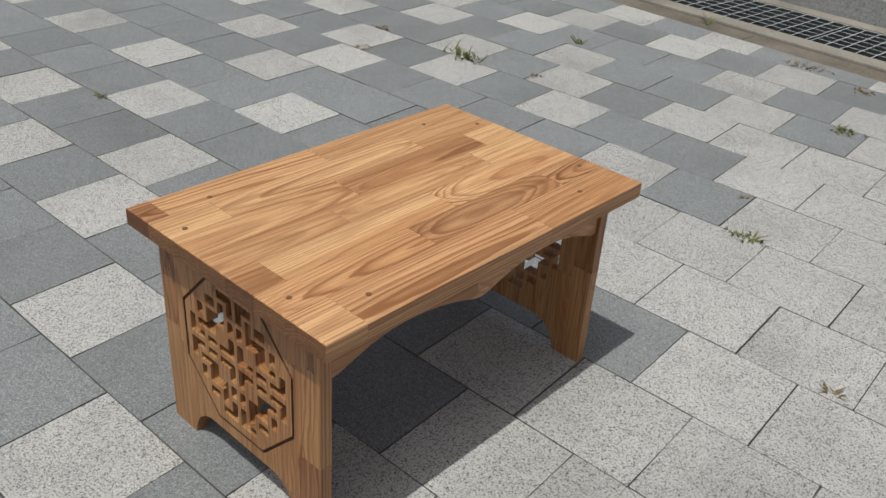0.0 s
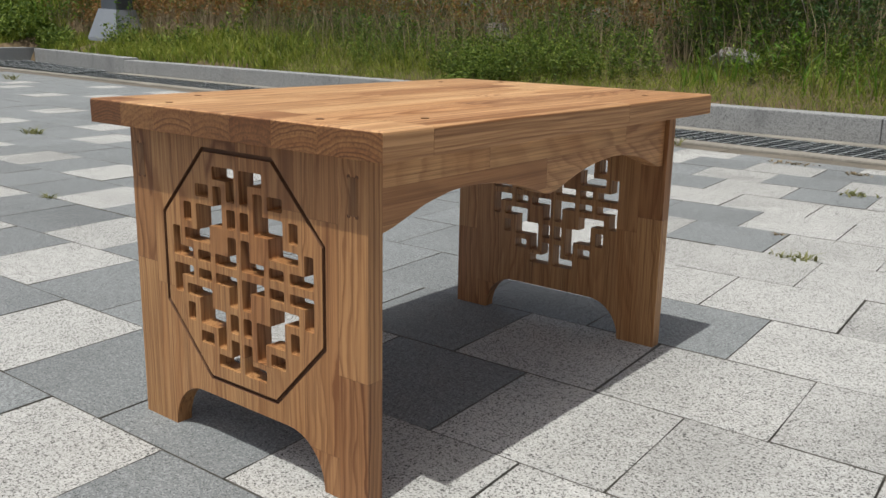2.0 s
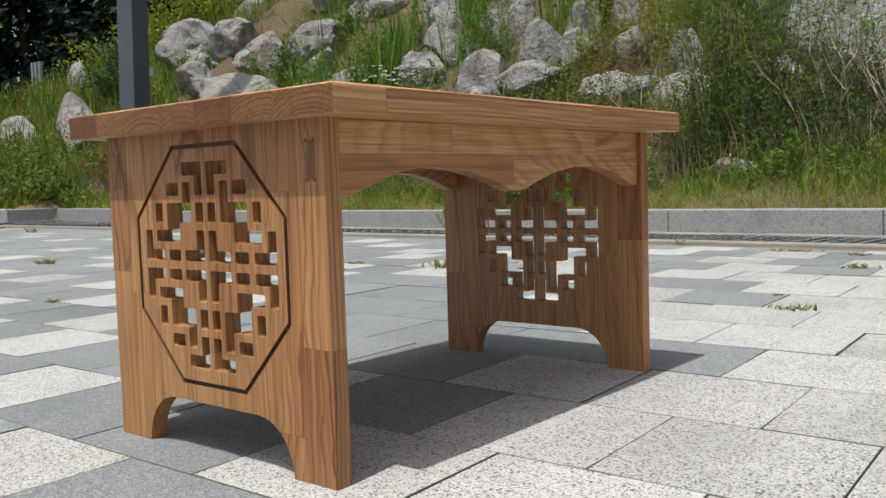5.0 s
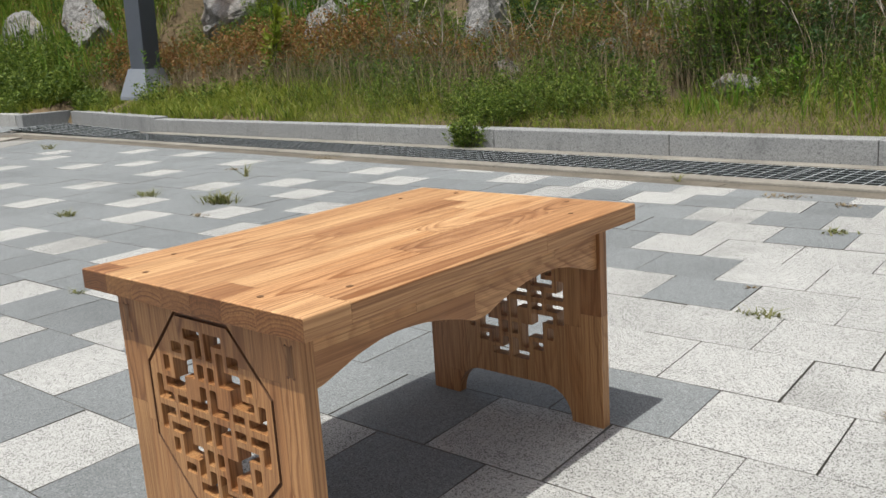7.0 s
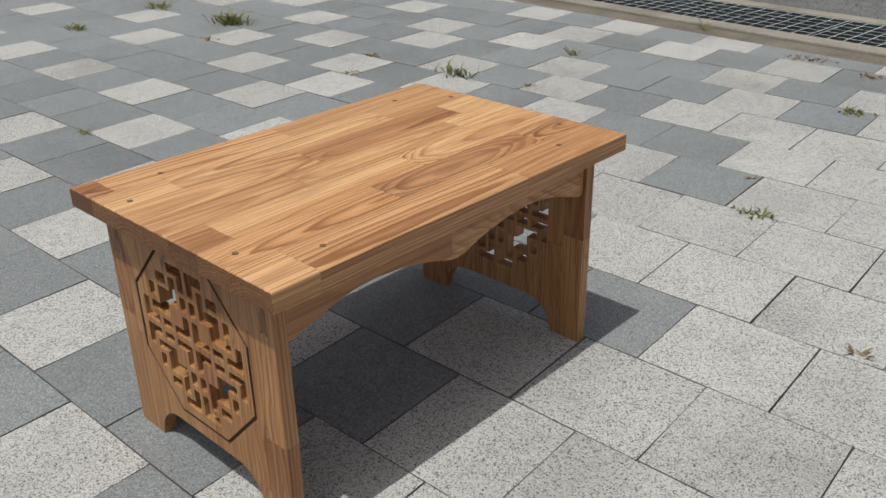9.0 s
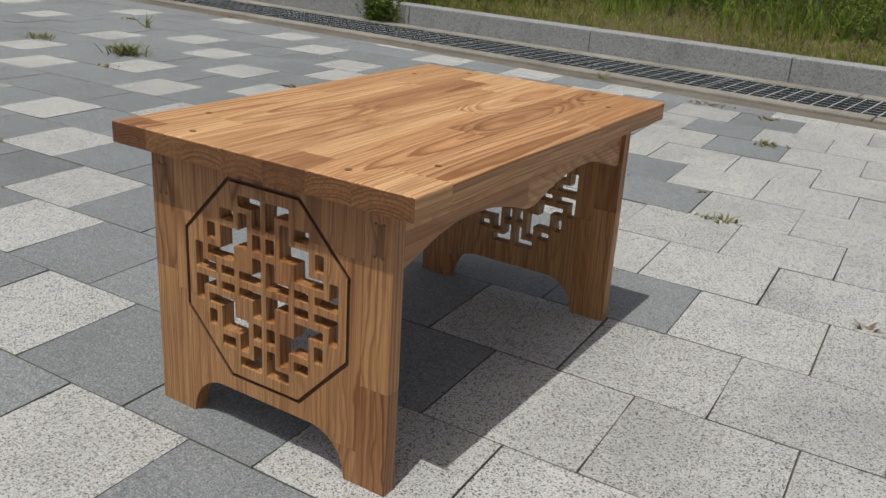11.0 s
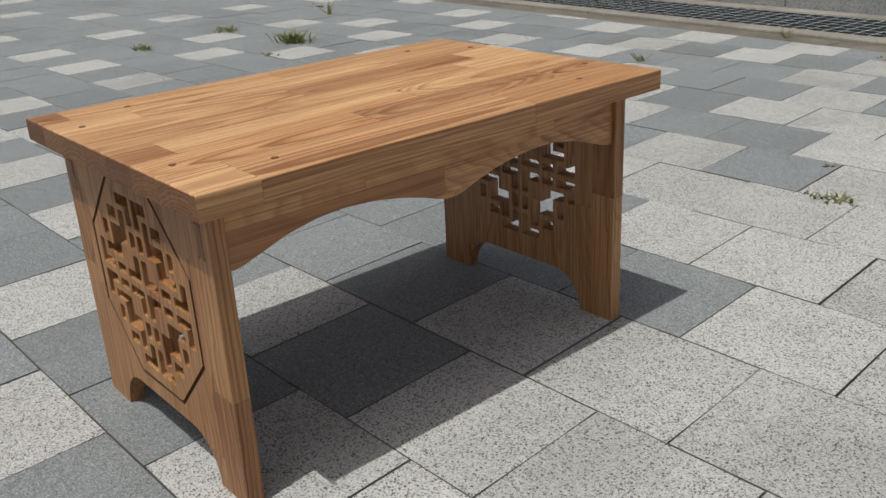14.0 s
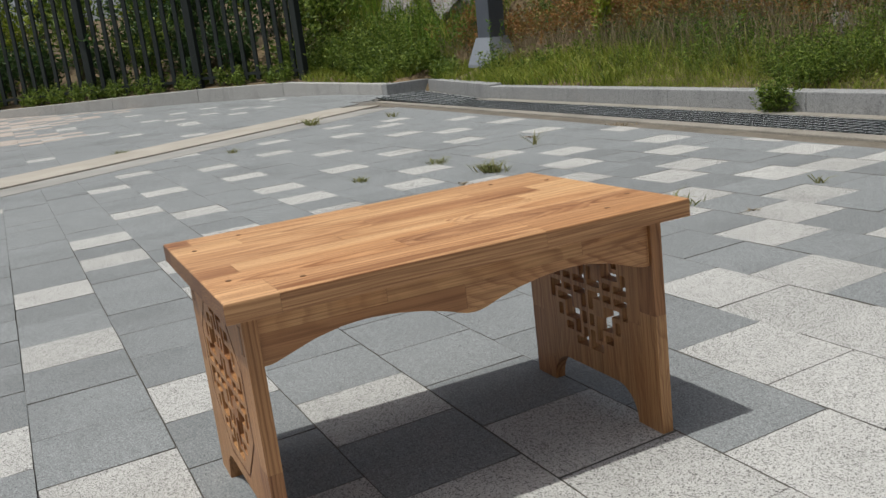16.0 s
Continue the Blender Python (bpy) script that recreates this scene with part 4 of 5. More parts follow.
BOULDER_FAR = ((10.58, 2.27, 0.23, 0.51), (8.48, 1.31, 0.39, 0.75), (10.1, 2.74, 0.29, 0.30), (9.48, 3.26, 0.31, 0.36), (8.0, 2.67, 0.67, 0.55), (8.8, 2.34, 0.31, 0.33), (9.85, 1.11, 0.37, 0.32),
               (6.18, 1.94, 0.60, 0.55), (6.88, 2.86, 0.41, 0.40), (7.45, 2.75, 0.40, 0.35), (7.3, 2.15, 0.30, 0.28), (9.67, 3.41, 0.34, 0.36), (8.21, 3.58, 0.34, 0.31), (9.49, 3.96, 0.40, 0.37), (7.6, 4.1, 0.40, 0.37))
BOULDER_MID = ((5.13, 2.21, 0.25, 0.37), (4.91, 1.87, 0.31, 0.32), (4.48, 1.62, 0.25, 0.36), (4.15, 1.80, 0.21, 0.16), (4.22, 2.02, 0.35, 0.31), (5.77, 2.75, 0.29, 0.32), (5.49, 2.57, 0.45, 0.40), (5.28, 2.94, 0.21, 0.39),
               (4.78, 2.92, 0.24, 0.22), (3.42, 1.99, 0.23, 0.26), (3.33, 2.19, 0.23, 0.29), (3.52, 2.38, 0.22, 0.42), (2.84, 1.20, 0.17, 0.20), (6.3, 3.5, 0.40, 0.40), (4.4, 3.3, 0.35, 0.35))
BOULDER_NEAR = ((2.56, 1.75, 0.24, 0.35), (2.11, 1.81, 0.30, 0.21), (2.34, 1.40, 0.26, 0.33), (1.70, 0.95, 0.15, 0.14), (2.19, 2.01, 0.18, 0.33), (1.38, 1.89, 0.16, 0.33), (1.38, 1.60, 0.22, 0.19), (1.11, 1.63, 0.15, 0.14),
                (0.74, 1.57, 0.24, 0.23), (0.43, 1.55, 0.15, 0.15), (-0.02, 0.61, 0.14, 0.09), (-0.40, 1.60, 0.30, 0.50), (0.84, 1.76, 0.11, 0.32), (1.20, 2.02, 0.14, 0.17), (1.82, 2.0, 0.17, 0.23), (0.23, 1.64, 0.17, 0.19), (0.02, 1.83, 0.27, 0.46),
                (-0.20, 0.96, 0.12, 0.13), (1.03, 1.04, 0.12, 0.11), (1.62, 2.26, 0.17, 0.37), (1.87, 2.14, 0.16, 0.32), (2.7, 2.35, 0.25, 0.35))
BOULDER_EDGE = ((-1.05, 1.75, 0.35, 0.40), (-1.6, 1.9, 0.40, 0.45), (-0.75, 2.15, 0.35, 0.40), (0.5, 2.25, 0.30, 0.35), (2.9, 2.8, 0.35, 0.35), (3.8, 2.9, 0.35, 0.35), (1.2, 2.6, 0.35, 0.35), (2.0, 2.75, 0.35, 0.35), (-0.1, 2.5, 0.40, 0.40), (-2.2, 1.7, 0.40, 0.45))
for k, row in enumerate([*BOULDER_FAR, *BOULDER_MID, *BOULDER_NEAR, *BOULDER_EDGE]):
    boulder(*row, seed=k + 3)


# ---- plants ----
RS = np.random.RandomState(4)


def blades(roots, height, width, lean, curl=0.5):
    """Bent, tapering blades as plain arrays: five corners and three faces a blade."""
    n = len(roots)
    roots = np.asarray(roots)
    h = height * RS.uniform(0.55, 1.25, n)
    a = RS.uniform(0, 2 * np.pi, n)
    side = np.stack([np.cos(a), np.sin(a), np.zeros(n)], 1)
    b = RS.uniform(0, 2 * np.pi, n)
    fall = np.stack([np.cos(b), np.sin(b), np.zeros(n)], 1) * (lean * h * RS.uniform(0.2, 1.4, n))[:, None]
    up = np.zeros((n, 3))
    up[:, 2] = 1
    w = (width * RS.uniform(0.6, 1.3, n))[:, None]
    p0, p1 = roots - side * w, roots + side * w
    mid = roots + up * (h * 0.55)[:, None] + fall * 0.35
    q0, q1 = mid - side * w * 0.8, mid + side * w * 0.8
    tip = roots + up * (h * (1 - curl * 0.3 * lean))[:, None] + fall
    verts = np.stack([p0, p1, q1, q0, tip], 1).reshape(-1, 3)
    i = np.arange(n)[:, None] * 5
    faces = [tuple(f) for f in np.concatenate([i + [0, 1, 2, 3]], 0)] + [tuple(f) for f in (i + [3, 2, 4])]
    return verts, faces


def leaves(at, way, size, slim=0.45):
    """Folded diamond leaves at places, pointing along ways."""
    n = len(at)
    at, way = np.asarray(at, float), np.asarray(way, float)
    way /= np.linalg.norm(way, axis=1, keepdims=True) + 1e-9
    rnd = RS.normal(size=(n, 3))
    side = np.cross(way, rnd)
    side /= np.linalg.norm(side, axis=1, keepdims=True) + 1e-9
    up = np.cross(side, way)
    s = (size * RS.uniform(0.6, 1.3, n))[:, None]
    mid = at + way * s * 0.45 - up * s * 0.06
    verts = np.stack([at, mid + side * s * slim * 0.5 + up * s * 0.08, at + way * s - up * s * 0.1, mid - side * s * slim * 0.5 + up * s * 0.08], 1).reshape(-1, 3)
    i = np.arange(n)[:, None] * 4
    faces = [tuple(f) for f in (i + [0, 1, 2])] + [tuple(f) for f in (i + [0, 2, 3])]
    return verts, faces


def stem_mesh(lines, thick):
    """Three-sided tapering stems along lists of points."""
    verts, faces = [], []
    for line in lines:
        k = len(line)
        base = len(verts)
        for i, p in enumerate(line):
            r = thick * (1 - 0.75 * i / (k - 1))
            verts += [(p[0] + r * math.cos(t), p[1] + r * math.sin(t), p[2]) for t in (0.3, 2.4, 4.5)]
        for i in range(k - 1):
            for j in range(3):
                a, b = base + 3 * i + j, base + 3 * i + (j + 1) % 3
                faces.append((a, b, b + 3, a + 3))
    return verts, faces


def scatter(n, u0, u1, v0, v1, clump=0.0):
    """Rooting places on the bank, in kerb metres."""
    u, v = RS.uniform(u0, u1, n), RS.uniform(v0, v1, n)
    out = []
    for a, b in zip(u, v):
        x, y = kerb_xy(a, b)
        if abs(a - 6.13) < 0.30 and 0.30 < b < 0.95:      # trodden ground round the lamp post
            continue
        if clump and noise.noise((x * 1.7, y * 1.7, 5.0)) < clump - 0.5:
            continue
        z = bank_z(x, y)
        if z > 0.05:
            out.append((x, y, z - 0.01))
    return np.array(out)


def stuff(name, data, material, label, category):
    return tagged(mesh(name, *data, material), label, category, kind="stuff")


def join_data(*sets):
    verts, faces, n = [], [], 0
    for v, f in sets:
        verts.append(np.asarray(v))
        faces += [tuple(k + n for k in t) for t in f]
        n += len(v)
    return np.concatenate(verts), faces


stuff("grass", join_data(blades(scatter(30000, -4.0, 3.2, 0.10, 0.58), 0.052, 0.0013, 0.9), blades(scatter(9000, -4.0, 3.0, 0.22, 1.0, 0.35), 0.125, 0.0016, 0.7), blades(scatter(11000, 3.0, 8.0, 0.10, 0.8), 0.11, 0.0038, 0.8),
                         blades(scatter(7000, 7.3, 13.0, 0.10, 2.0), 0.17, 0.0055, 0.7), blades(scatter(5000, 7.3, 10.5, -0.6, 0.5), 0.14, 0.005, 0.7), blades(scatter(1800, -4.0, 12.0, 0.35, 1.5, 0.4), 0.22, 0.0032, 0.6),
                         blades(scatter(7000, -4.0, 9.0, 1.4, 4.5, 0.36), 0.20, 0.0042, 0.6), blades(scatter(5000, 7.5, 14.0, 0.5, 3.5), 0.40, 0.007, 0.4)), GRASS,
      "yellow-green grass covering the bank", "grass")
stuff("reeds", join_data(blades(scatter(3600, 7.4, 15.0, 0.5, 3.0), 0.5, 0.006, 0.28), blades(scatter(260, 4.3, 5.0, 1.5, 2.0), 0.6, 0.005, 0.2), blades(scatter(200, 5.2, 5.6, 2.3, 2.7), 0.6, 0.006, 0.2),
                         blades(scatter(420, 3.6, 4.1, 1.6, 2.2), 0.62, 0.005, 0.22), blades(scatter(260, 2.9, 3.4, 2.0, 2.5), 0.5, 0.004, 0.22), blades(scatter(200, 1.9, 2.3, 2.0, 2.4), 0.5, 0.004, 0.22),
                         blades(scatter(160, 0.9, 1.2, 1.9, 2.3), 0.5, 0.004, 0.22), blades(scatter(900, -2.2, 0.1, 0.25, 0.9, 0.3), 0.17, 0.0032, 0.6)), REED,
      "tall bright green reeds in the bank", "reeds")


def sprays(roots, height, per, size, slim, low=0.3, lean=0.35):
    """Thin stems with small leaves set along them: the stems' and the leaves' arrays."""
    n = len(roots)
    h = height * RS.uniform(0.5, 1.2, n)
    tip = roots + np.stack([RS.normal(0, 1, n) * h * lean, RS.normal(0, 1, n) * h * lean, h], 1)
    a = RS.uniform(0, 6.28, n)
    w = np.stack([np.cos(a), np.sin(a), np.zeros(n)], 1) * (0.0011 + 0.0016 * height)
    stems = np.stack([roots - w, roots + w, tip], 1).reshape(-1, 3), [(3 * k, 3 * k + 1, 3 * k + 2) for k in range(n)]
    k = RS.uniform(low, 1.03, (n, per))
    at = roots[:, None, :] + (tip - roots)[:, None, :] * k[:, :, None]
    way = RS.normal(size=(n, per, 3)) * (1, 1, 0.5) + [0, 0, 0.55]
    at = at + way * (0.012 + 0.05 * height) * (1.15 - k[:, :, None]) * RS.uniform(0, 1, (n, per, 1))
    return stems, leaves(at.reshape(-1, 3), way.reshape(-1, 3), size, slim)


rusty = [sprays(scatter(1700, 3.3, 7.6, 0.80, 1.40, 0.22), 0.34, 11, 0.030, 0.5, 0.60), sprays(scatter(160, 7.6, 12.0, 1.2, 1.9, 0.4), 0.42, 14, 0.036, 0.5, 0.5),
         sprays(scatter(900, 0.35, 3.3, 0.85, 1.2, 0.25), 0.26, 11, 0.020, 0.5, 0.62), sprays(scatter(700, -2.8, -0.2, 0.9, 1.4, 0.4), 0.40, 12, 0.021, 0.5, 0.62), sprays(scatter(420, 0.9, 1.7, 1.5, 2.3), 0.30, 14, 0.015, 0.5, 0.5),
         sprays(scatter(700, -3.0, 9.0, 1.8, 3.6, 0.5), 0.28, 10, 0.022, 0.5, 0.5)]
stuff("rusty_weeds", join_data(*[r[1] for r in rusty]), RUSTY, "rust-brown flowering weeds in a band on the bank", "weeds")
stuff("dry_stalks", join_data(*[r[0] for r in rusty], blades(scatter(5200, -3.5, 8.0, 0.6, 1.2), 0.28, 0.0018, 0.40), blades(scatter(1300, -3.5, 4.0, 0.5, 1.1), 0.32, 0.0022, 0.30), blades(scatter(12000, -3.0, 9.0, 1.2, 4.0), 0.13, 0.003, 1.0)), STRAW,
      "dry straw-coloured stalks among the weeds", "stalks")
green = [sprays(scatter(2600, -3.5, 4.0, 0.30, 0.95, 0.45), 0.17, 12, 0.016, 0.3, 0.2), sprays(scatter(1100, 4.0, 9.0, 0.35, 1.2, 0.45), 0.20, 10, 0.034, 0.4, 0.2),
         sprays(scatter(1400, 7.5, 14.0, 0.3, 2.4, 0.45), 0.32, 12, 0.042, 0.4, 0.2), sprays(scatter(4200, -3.5, 9.0, 1.4, 4.3, 0.32), 0.28, 12, 0.030, 0.35, 0.15),
         sprays(scatter(2400, -3.5, 4.0, 0.65, 1.25, 0.35), 0.30, 15, 0.017, 0.25, 0.2)]
stuff("ground_herbs", join_data(*[r[1] for r in green]), HERB, "leafy green herbs between the grass", "herbs")
shade = [sprays(scatter(1100, -3.5, 3.4, 0.65, 1.4, 0.30), 0.20, 14, 0.024, 0.45, 0.1), sprays(scatter(600, 3.4, 8.0, 0.8, 1.7, 0.45), 0.28, 18, 0.026, 0.45, 0.1), sprays(scatter(800, -3.0, 9.0, 1.6, 4.2, 0.5), 0.30, 18, 0.028, 0.45, 0.1)]
stuff("dark_herbs", join_data(*[r[1] for r in shade]), DEEP, "dark green undergrowth between weeds and boulders", "herbs")
stuff("herb_stalks", join_data(*[r[0] for r in green]), BARK, "thin stalks of the herbs on the bank", "stalks")


def herb_patch(u, v, ru, rv, high, n, size=0.021, material=HERB, slim=0.32, name="weed_patch", label="green weed patch growing behind the kerb", lean=0.30):
    """A loose patch of leafy stems, highest at its middle."""
    x, y = kerb_xy(u, v)
    z = bank_z(x, y)
    ob = tagged(empty(name, (x, y, z)), label, "weed")
    a, r = RS.uniform(0, 6.28, n), np.sqrt(RS.uniform(0, 1, n))
    du, dv = ru * r * np.cos(a), rv * r * np.sin(a)
    spots = [kerb_xy(u + p, v + q) for p, q in zip(du, dv)]
    roots = np.array([(p[0] - x, p[1] - y, bank_z(*p) - z - 0.01) for p in spots if bank_z(*p) > 0])
    stems, growth = sprays(roots, high, 32, size, slim, 0.12, lean)
    tagged(mesh("stalk_growth", *stems, BARK, ob), kind="stuff")
    tagged(mesh("leaf_growth", *growth, material, ob), kind="stuff")


def bush(name, x, y, z, wide, high, count, size, material, label, category, droop=0.0, group=""):
    """A shrub: forking stems and a loose, uneven crown of leaves."""
    ob = tagged(empty(name, (x, y, z)), label, category, group)
    lines, tips = [], []
    for _ in range(max(5, int(9 * wide / 0.5))):
        a, r, h = RS.uniform(0, 6.28), wide * RS.uniform(0.1, 1.0) ** 0.7, high * RS.uniform(0.45, 1.05)
        end = np.array((r * math.cos(a), r * math.sin(a), h))
        line = [end * k * np.array((k, k, 1 + 0.25 * (1 - k))) + RS.normal(0, 0.012, 3) * (k > 0) for k in (0.0, 0.3, 0.6, 0.85, 1.0)]
        line[0] = np.array((r * 0.1 * math.cos(a), r * 0.1 * math.sin(a), -0.02))
        lines.append(line)
        tips.append(line)
    tagged(mesh("stem_growth", *stem_mesh(lines, 0.006 + 0.004 * high), BARK, ob), kind="stuff")
    pick = RS.randint(0, len(lines), count)
    k = RS.uniform(0.2, 1.0, count) ** 0.7
    ends = np.array([[np.interp(t, (0, 0.3, 0.6, 0.85, 1.0), [p[c] for p in tips[i]]) for c in range(3)] for i, t in zip(pick, k)])
    at = ends + RS.normal(0, 1, (count, 3)) * np.array((wide * 0.13, wide * 0.13, high * 0.07))
    at[:, 2] = np.maximum(at[:, 2], 0.0)
    way = at * (1.0, 1.0, 0.3) + RS.normal(0, wide * 0.5, (count, 3)) - [0, 0, droop]
    tagged(mesh("leaf_growth", *leaves(at, way, size, 0.42), material, ob), kind="stuff")
    return ob


def bush_at(name, u, v, *rest, **more):
    x, y = kerb_xy(u, v)
    return bush(name, x, y, bank_z(x, y) - 0.02, *rest, **more)


def tall_weed(u, v, high, size, material=REED, stems=7, spread=0.09):
    """Upright stalks with leaves all the way up."""
    x, y = kerb_xy(u, v)
    ob = tagged(empty("tall_weed", (x, y, bank_z(x, y) - 0.02)), "tall leafy green weed standing in the bank", "weed", "tall weeds on the bank")
    lines, at, way = [], [], []
    for _ in range(stems):
        b = np.array((RS.normal(0, spread), RS.normal(0, spread), 0.0))
        t = b + (RS.normal(0, 0.12 * high), RS.normal(0, 0.12 * high), high * RS.uniform(0.65, 1.05))
        line = [b + (t - b) * k + RS.normal(0, 0.006, 3) for k in np.linspace(0, 1, 6)]
        lines.append(line)
        for k in np.linspace(0.10, 1.0, int(60 * high / 0.6)):
            p = b + (t - b) * k
            a = RS.uniform(0, 6.28)
            at.append(p)
            way.append((math.cos(a), math.sin(a), RS.uniform(0.0, 0.9)))
    tagged(mesh("stem_growth", *stem_mesh(lines, 0.005), BARK, ob), kind="stuff")
    tagged(mesh("leaf_growth", *leaves(at, way, size, 0.28), material, ob), kind="stuff")


def bare_shrub(u, v, high, stems, rng):
    """A leafless, forking shrub of thin pale stems."""
    x, y = kerb_xy(u, v)
    ob = tagged(empty("bare_shrub", (x, y, bank_z(x, y) - 0.02)), "leafless shrub of thin pale grey stems on the bank", "shrub", "bare shrubs on the bank")
    lines = []
    for _ in range(stems):
        p, w, h = Vector((rng.gauss(0, 0.05), rng.gauss(0, 0.05), 0)), Vector((rng.gauss(0, 0.28), rng.gauss(0, 0.28), 1)), high * rng.uniform(0.6, 1.1)
        line = [p]
        for _ in range(5):
            w = w + Vector((rng.gauss(0, 0.12), rng.gauss(0, 0.12), 0))
            line.append(line[-1] + w.normalized() * h / 5)
        lines.append([tuple(q) for q in line])
        for q in line[2:5]:
            fork = w + Vector((rng.gauss(0, 0.6), rng.gauss(0, 0.6), 0.1))
            lines.append([tuple(q), tuple(q + fork.normalized() * h * 0.16), tuple(q + (fork + Vector((0, 0, 0.4))).normalized() * h * rng.uniform(0.28, 0.4))])
    tagged(mesh("stem_growth", *stem_mesh(lines, 0.0035), TWIG, ob), kind="stuff")


twigs = random.Random(21)
for u, v, high in ((1.75, 0.95, 0.6), (1.45, 1.0, 0.55), (0.85, 0.95, 0.6), (0.6, 1.05, 0.7), (0.3, 1.15, 0.6), (-0.35, 0.85, 0.75), (-0.75, 0.8, 0.8), (-1.1, 1.0, 0.8), (-1.6, 0.9, 0.8), (2.3, 1.0, 0.6), (2.9, 1.1, 0.6), (3.6, 1.2, 0.6)):
    bare_shrub(u, v, high, 6, twigs)
# the plant that spills over the kerb, and the shrubs on the bank
for u, v, ru, rv, high, n in ((1.22, 0.20, 0.20, 0.10, 0.17, 120), (0.95, 0.30, 0.28, 0.14, 0.20, 120), (1.5, 0.34, 0.25, 0.15, 0.20, 90), (0.55, 0.42, 0.30, 0.18, 0.20, 80), (1.1, 0.55, 0.40, 0.2, 0.22, 100), (2.3, 0.5, 0.35, 0.2, 0.16, 60), (-0.4, 0.5, 0.35, 0.2, 0.16, 60), (-1.2, 0.45, 0.3, 0.2, 0.16, 60)):
    herb_patch(u, v, ru, rv, high, n)
for u, v, ru, rv, high, n in ((6.95, 0.50, 0.22, 0.12, 0.16, 60), (7.2, 0.50, 0.2, 0.12, 0.18, 60), (7.4, 0.30, 0.2, 0.12, 0.18, 60), (7.65, 0.02, 0.2, 0.10, 0.16, 60), (8.0, 0.0, 0.25, 0.12, 0.20, 70), (8.4, 0.0, 0.3, 0.16, 0.24, 80), (8.8, -0.02, 0.3, 0.18, 0.26, 80), (9.2, -0.12, 0.3, 0.2, 0.28, 80), (9.55, -0.25, 0.3, 0.2, 0.28, 80), (7.55, 0.25, 0.25, 0.12, 0.22, 70), (7.95, 0.22, 0.28, 0.14, 0.28, 90), (8.4, 0.15, 0.3, 0.16, 0.34, 90), (8.85, 0.05, 0.3, 0.2, 0.40, 90), (9.25, -0.10, 0.3, 0.22, 0.40, 80), (7.7, 0.50, 0.3, 0.15, 0.30, 70), (8.2, 0.50, 0.35, 0.2, 0.42, 90), (8.75, 0.40, 0.35, 0.25, 0.45, 90), (8.4, 0.95, 0.4, 0.3, 0.45, 40), (9.1, 0.8, 0.4, 0.3, 0.5, 40), (9.5, 0.35, 0.4, 0.3, 0.45, 50)):
    herb_patch(u, v, ru, rv, high, n, 0.04, HERB, 0.4, "weed_patch", "leafy weeds beside the end of the fence")
x, y = kerb_xy(1.22, -0.03)
kerb_weed = tagged(empty("drooping_weed", (x, y, 0.008)), "green leafy weed growing from the foot of the kerb", "weed")
spots = np.stack([RS.normal(0, 0.040, 90), RS.normal(0, 0.012, 90) - 0.01, np.zeros(90)], 1)
stalks, foliage = sprays(spots, 0.14, 24, 0.019, 0.45, 0.02, 0.32)
tagged(mesh("stalk_growth", *stalks, BARK, kerb_weed), kind="stuff")
tagged(mesh("leaf_growth", *foliage, HERB, kerb_weed), kind="stuff")
herb_patch(0.02, 0.80, 0.26, 0.14, 1.45, 190, 0.040, REED, 0.17, "willow_shrub", "tall feathery green shrub in front of the boulders", 0.10)
herb_patch(0.08, 0.78, 0.36, 0.16, 0.80, 170, 0.032, HERB, 0.22, "willow_shrub", "bushy green shrub at the foot of the boulders", 0.16)
herb_patch(-0.45, 1.1, 0.25, 0.2, 0.9, 70, 0.032, REED, 0.20, "willow_shrub", "feathery green shrub on the bank", 0.16)
for u, v, high, mt in ((1.55, 1.78, 0.55, LIME), (1.02, 1.80, 0.60, LIME), (2.65, 1.95, 0.60, REED), (2.95, 2.25, 0.55, REED), (1.75, 1.62, 0.30, HERB), (3.15, 1.55, 0.30, HERB), (0.98, 1.45, 0.24, HERB), (2.0, 1.55, 0.22, LIME), (5.6, 1.75, 0.35, HERB), (6.9, 1.7, 0.40, HERB),
                       (3.7, 1.45, 0.35, REED), (2.6, 1.25, 0.25, HERB), (1.3, 1.2, 0.28, HERB), (0.6, 1.3, 0.25, LIME), (4.9, 1.4, 0.28, HERB), (5.75, 1.5, 0.30, HERB), (5.7, 1.85, 0.30, LIME), (5.6, 2.15, 0.30, HERB), (5.5, 1.6, 0.30, REED)):
    herb_patch(u, v, 0.22, 0.14, high, 46, 0.034, mt, 0.26, "weed_patch", "leafy green weeds growing between the boulders", 0.18)
herb_patch(0.0, 0.85, 0.50, 0.18, 0.30, 150, 0.022, DEEP, 0.45, "dark_thicket", "dark leafy thicket low on the bank")
bush_at("dark_shrub", 1.93, 1.40, 0.20, 0.36, 1500, 0.028, DEEP, "dark green shrub between boulders", "shrub")
herb_patch(-0.5, 0.95, 0.35, 0.25, 0.34, 90, 0.026, DEEP, 0.4, "dark_thicket", "dark leafy thicket low on the bank")
herb_patch(-1.4, 1.1, 0.45, 0.25, 0.40, 110, 0.028, DEEP, 0.4, "dark_thicket", "dark leafy thicket low on the bank")
bush_at("dark_shrub", 8.75, 1.95, 0.50, 0.95, 2200, 0.055, DEEP, "rounded green shrub beside the boulders", "shrub")
for u, v, wide, high in ((9.4, 3.0, 0.7, 0.9), (10.4, 3.3, 0.8, 1.0), (8.9, 3.5, 0.7, 1.0), (11.4, 3.0, 0.8, 0.8)):
    bush_at("lime_shrub", u, v, wide, high, 2200, 0.065, LIME, "light green bush near the lamp post", "shrub")
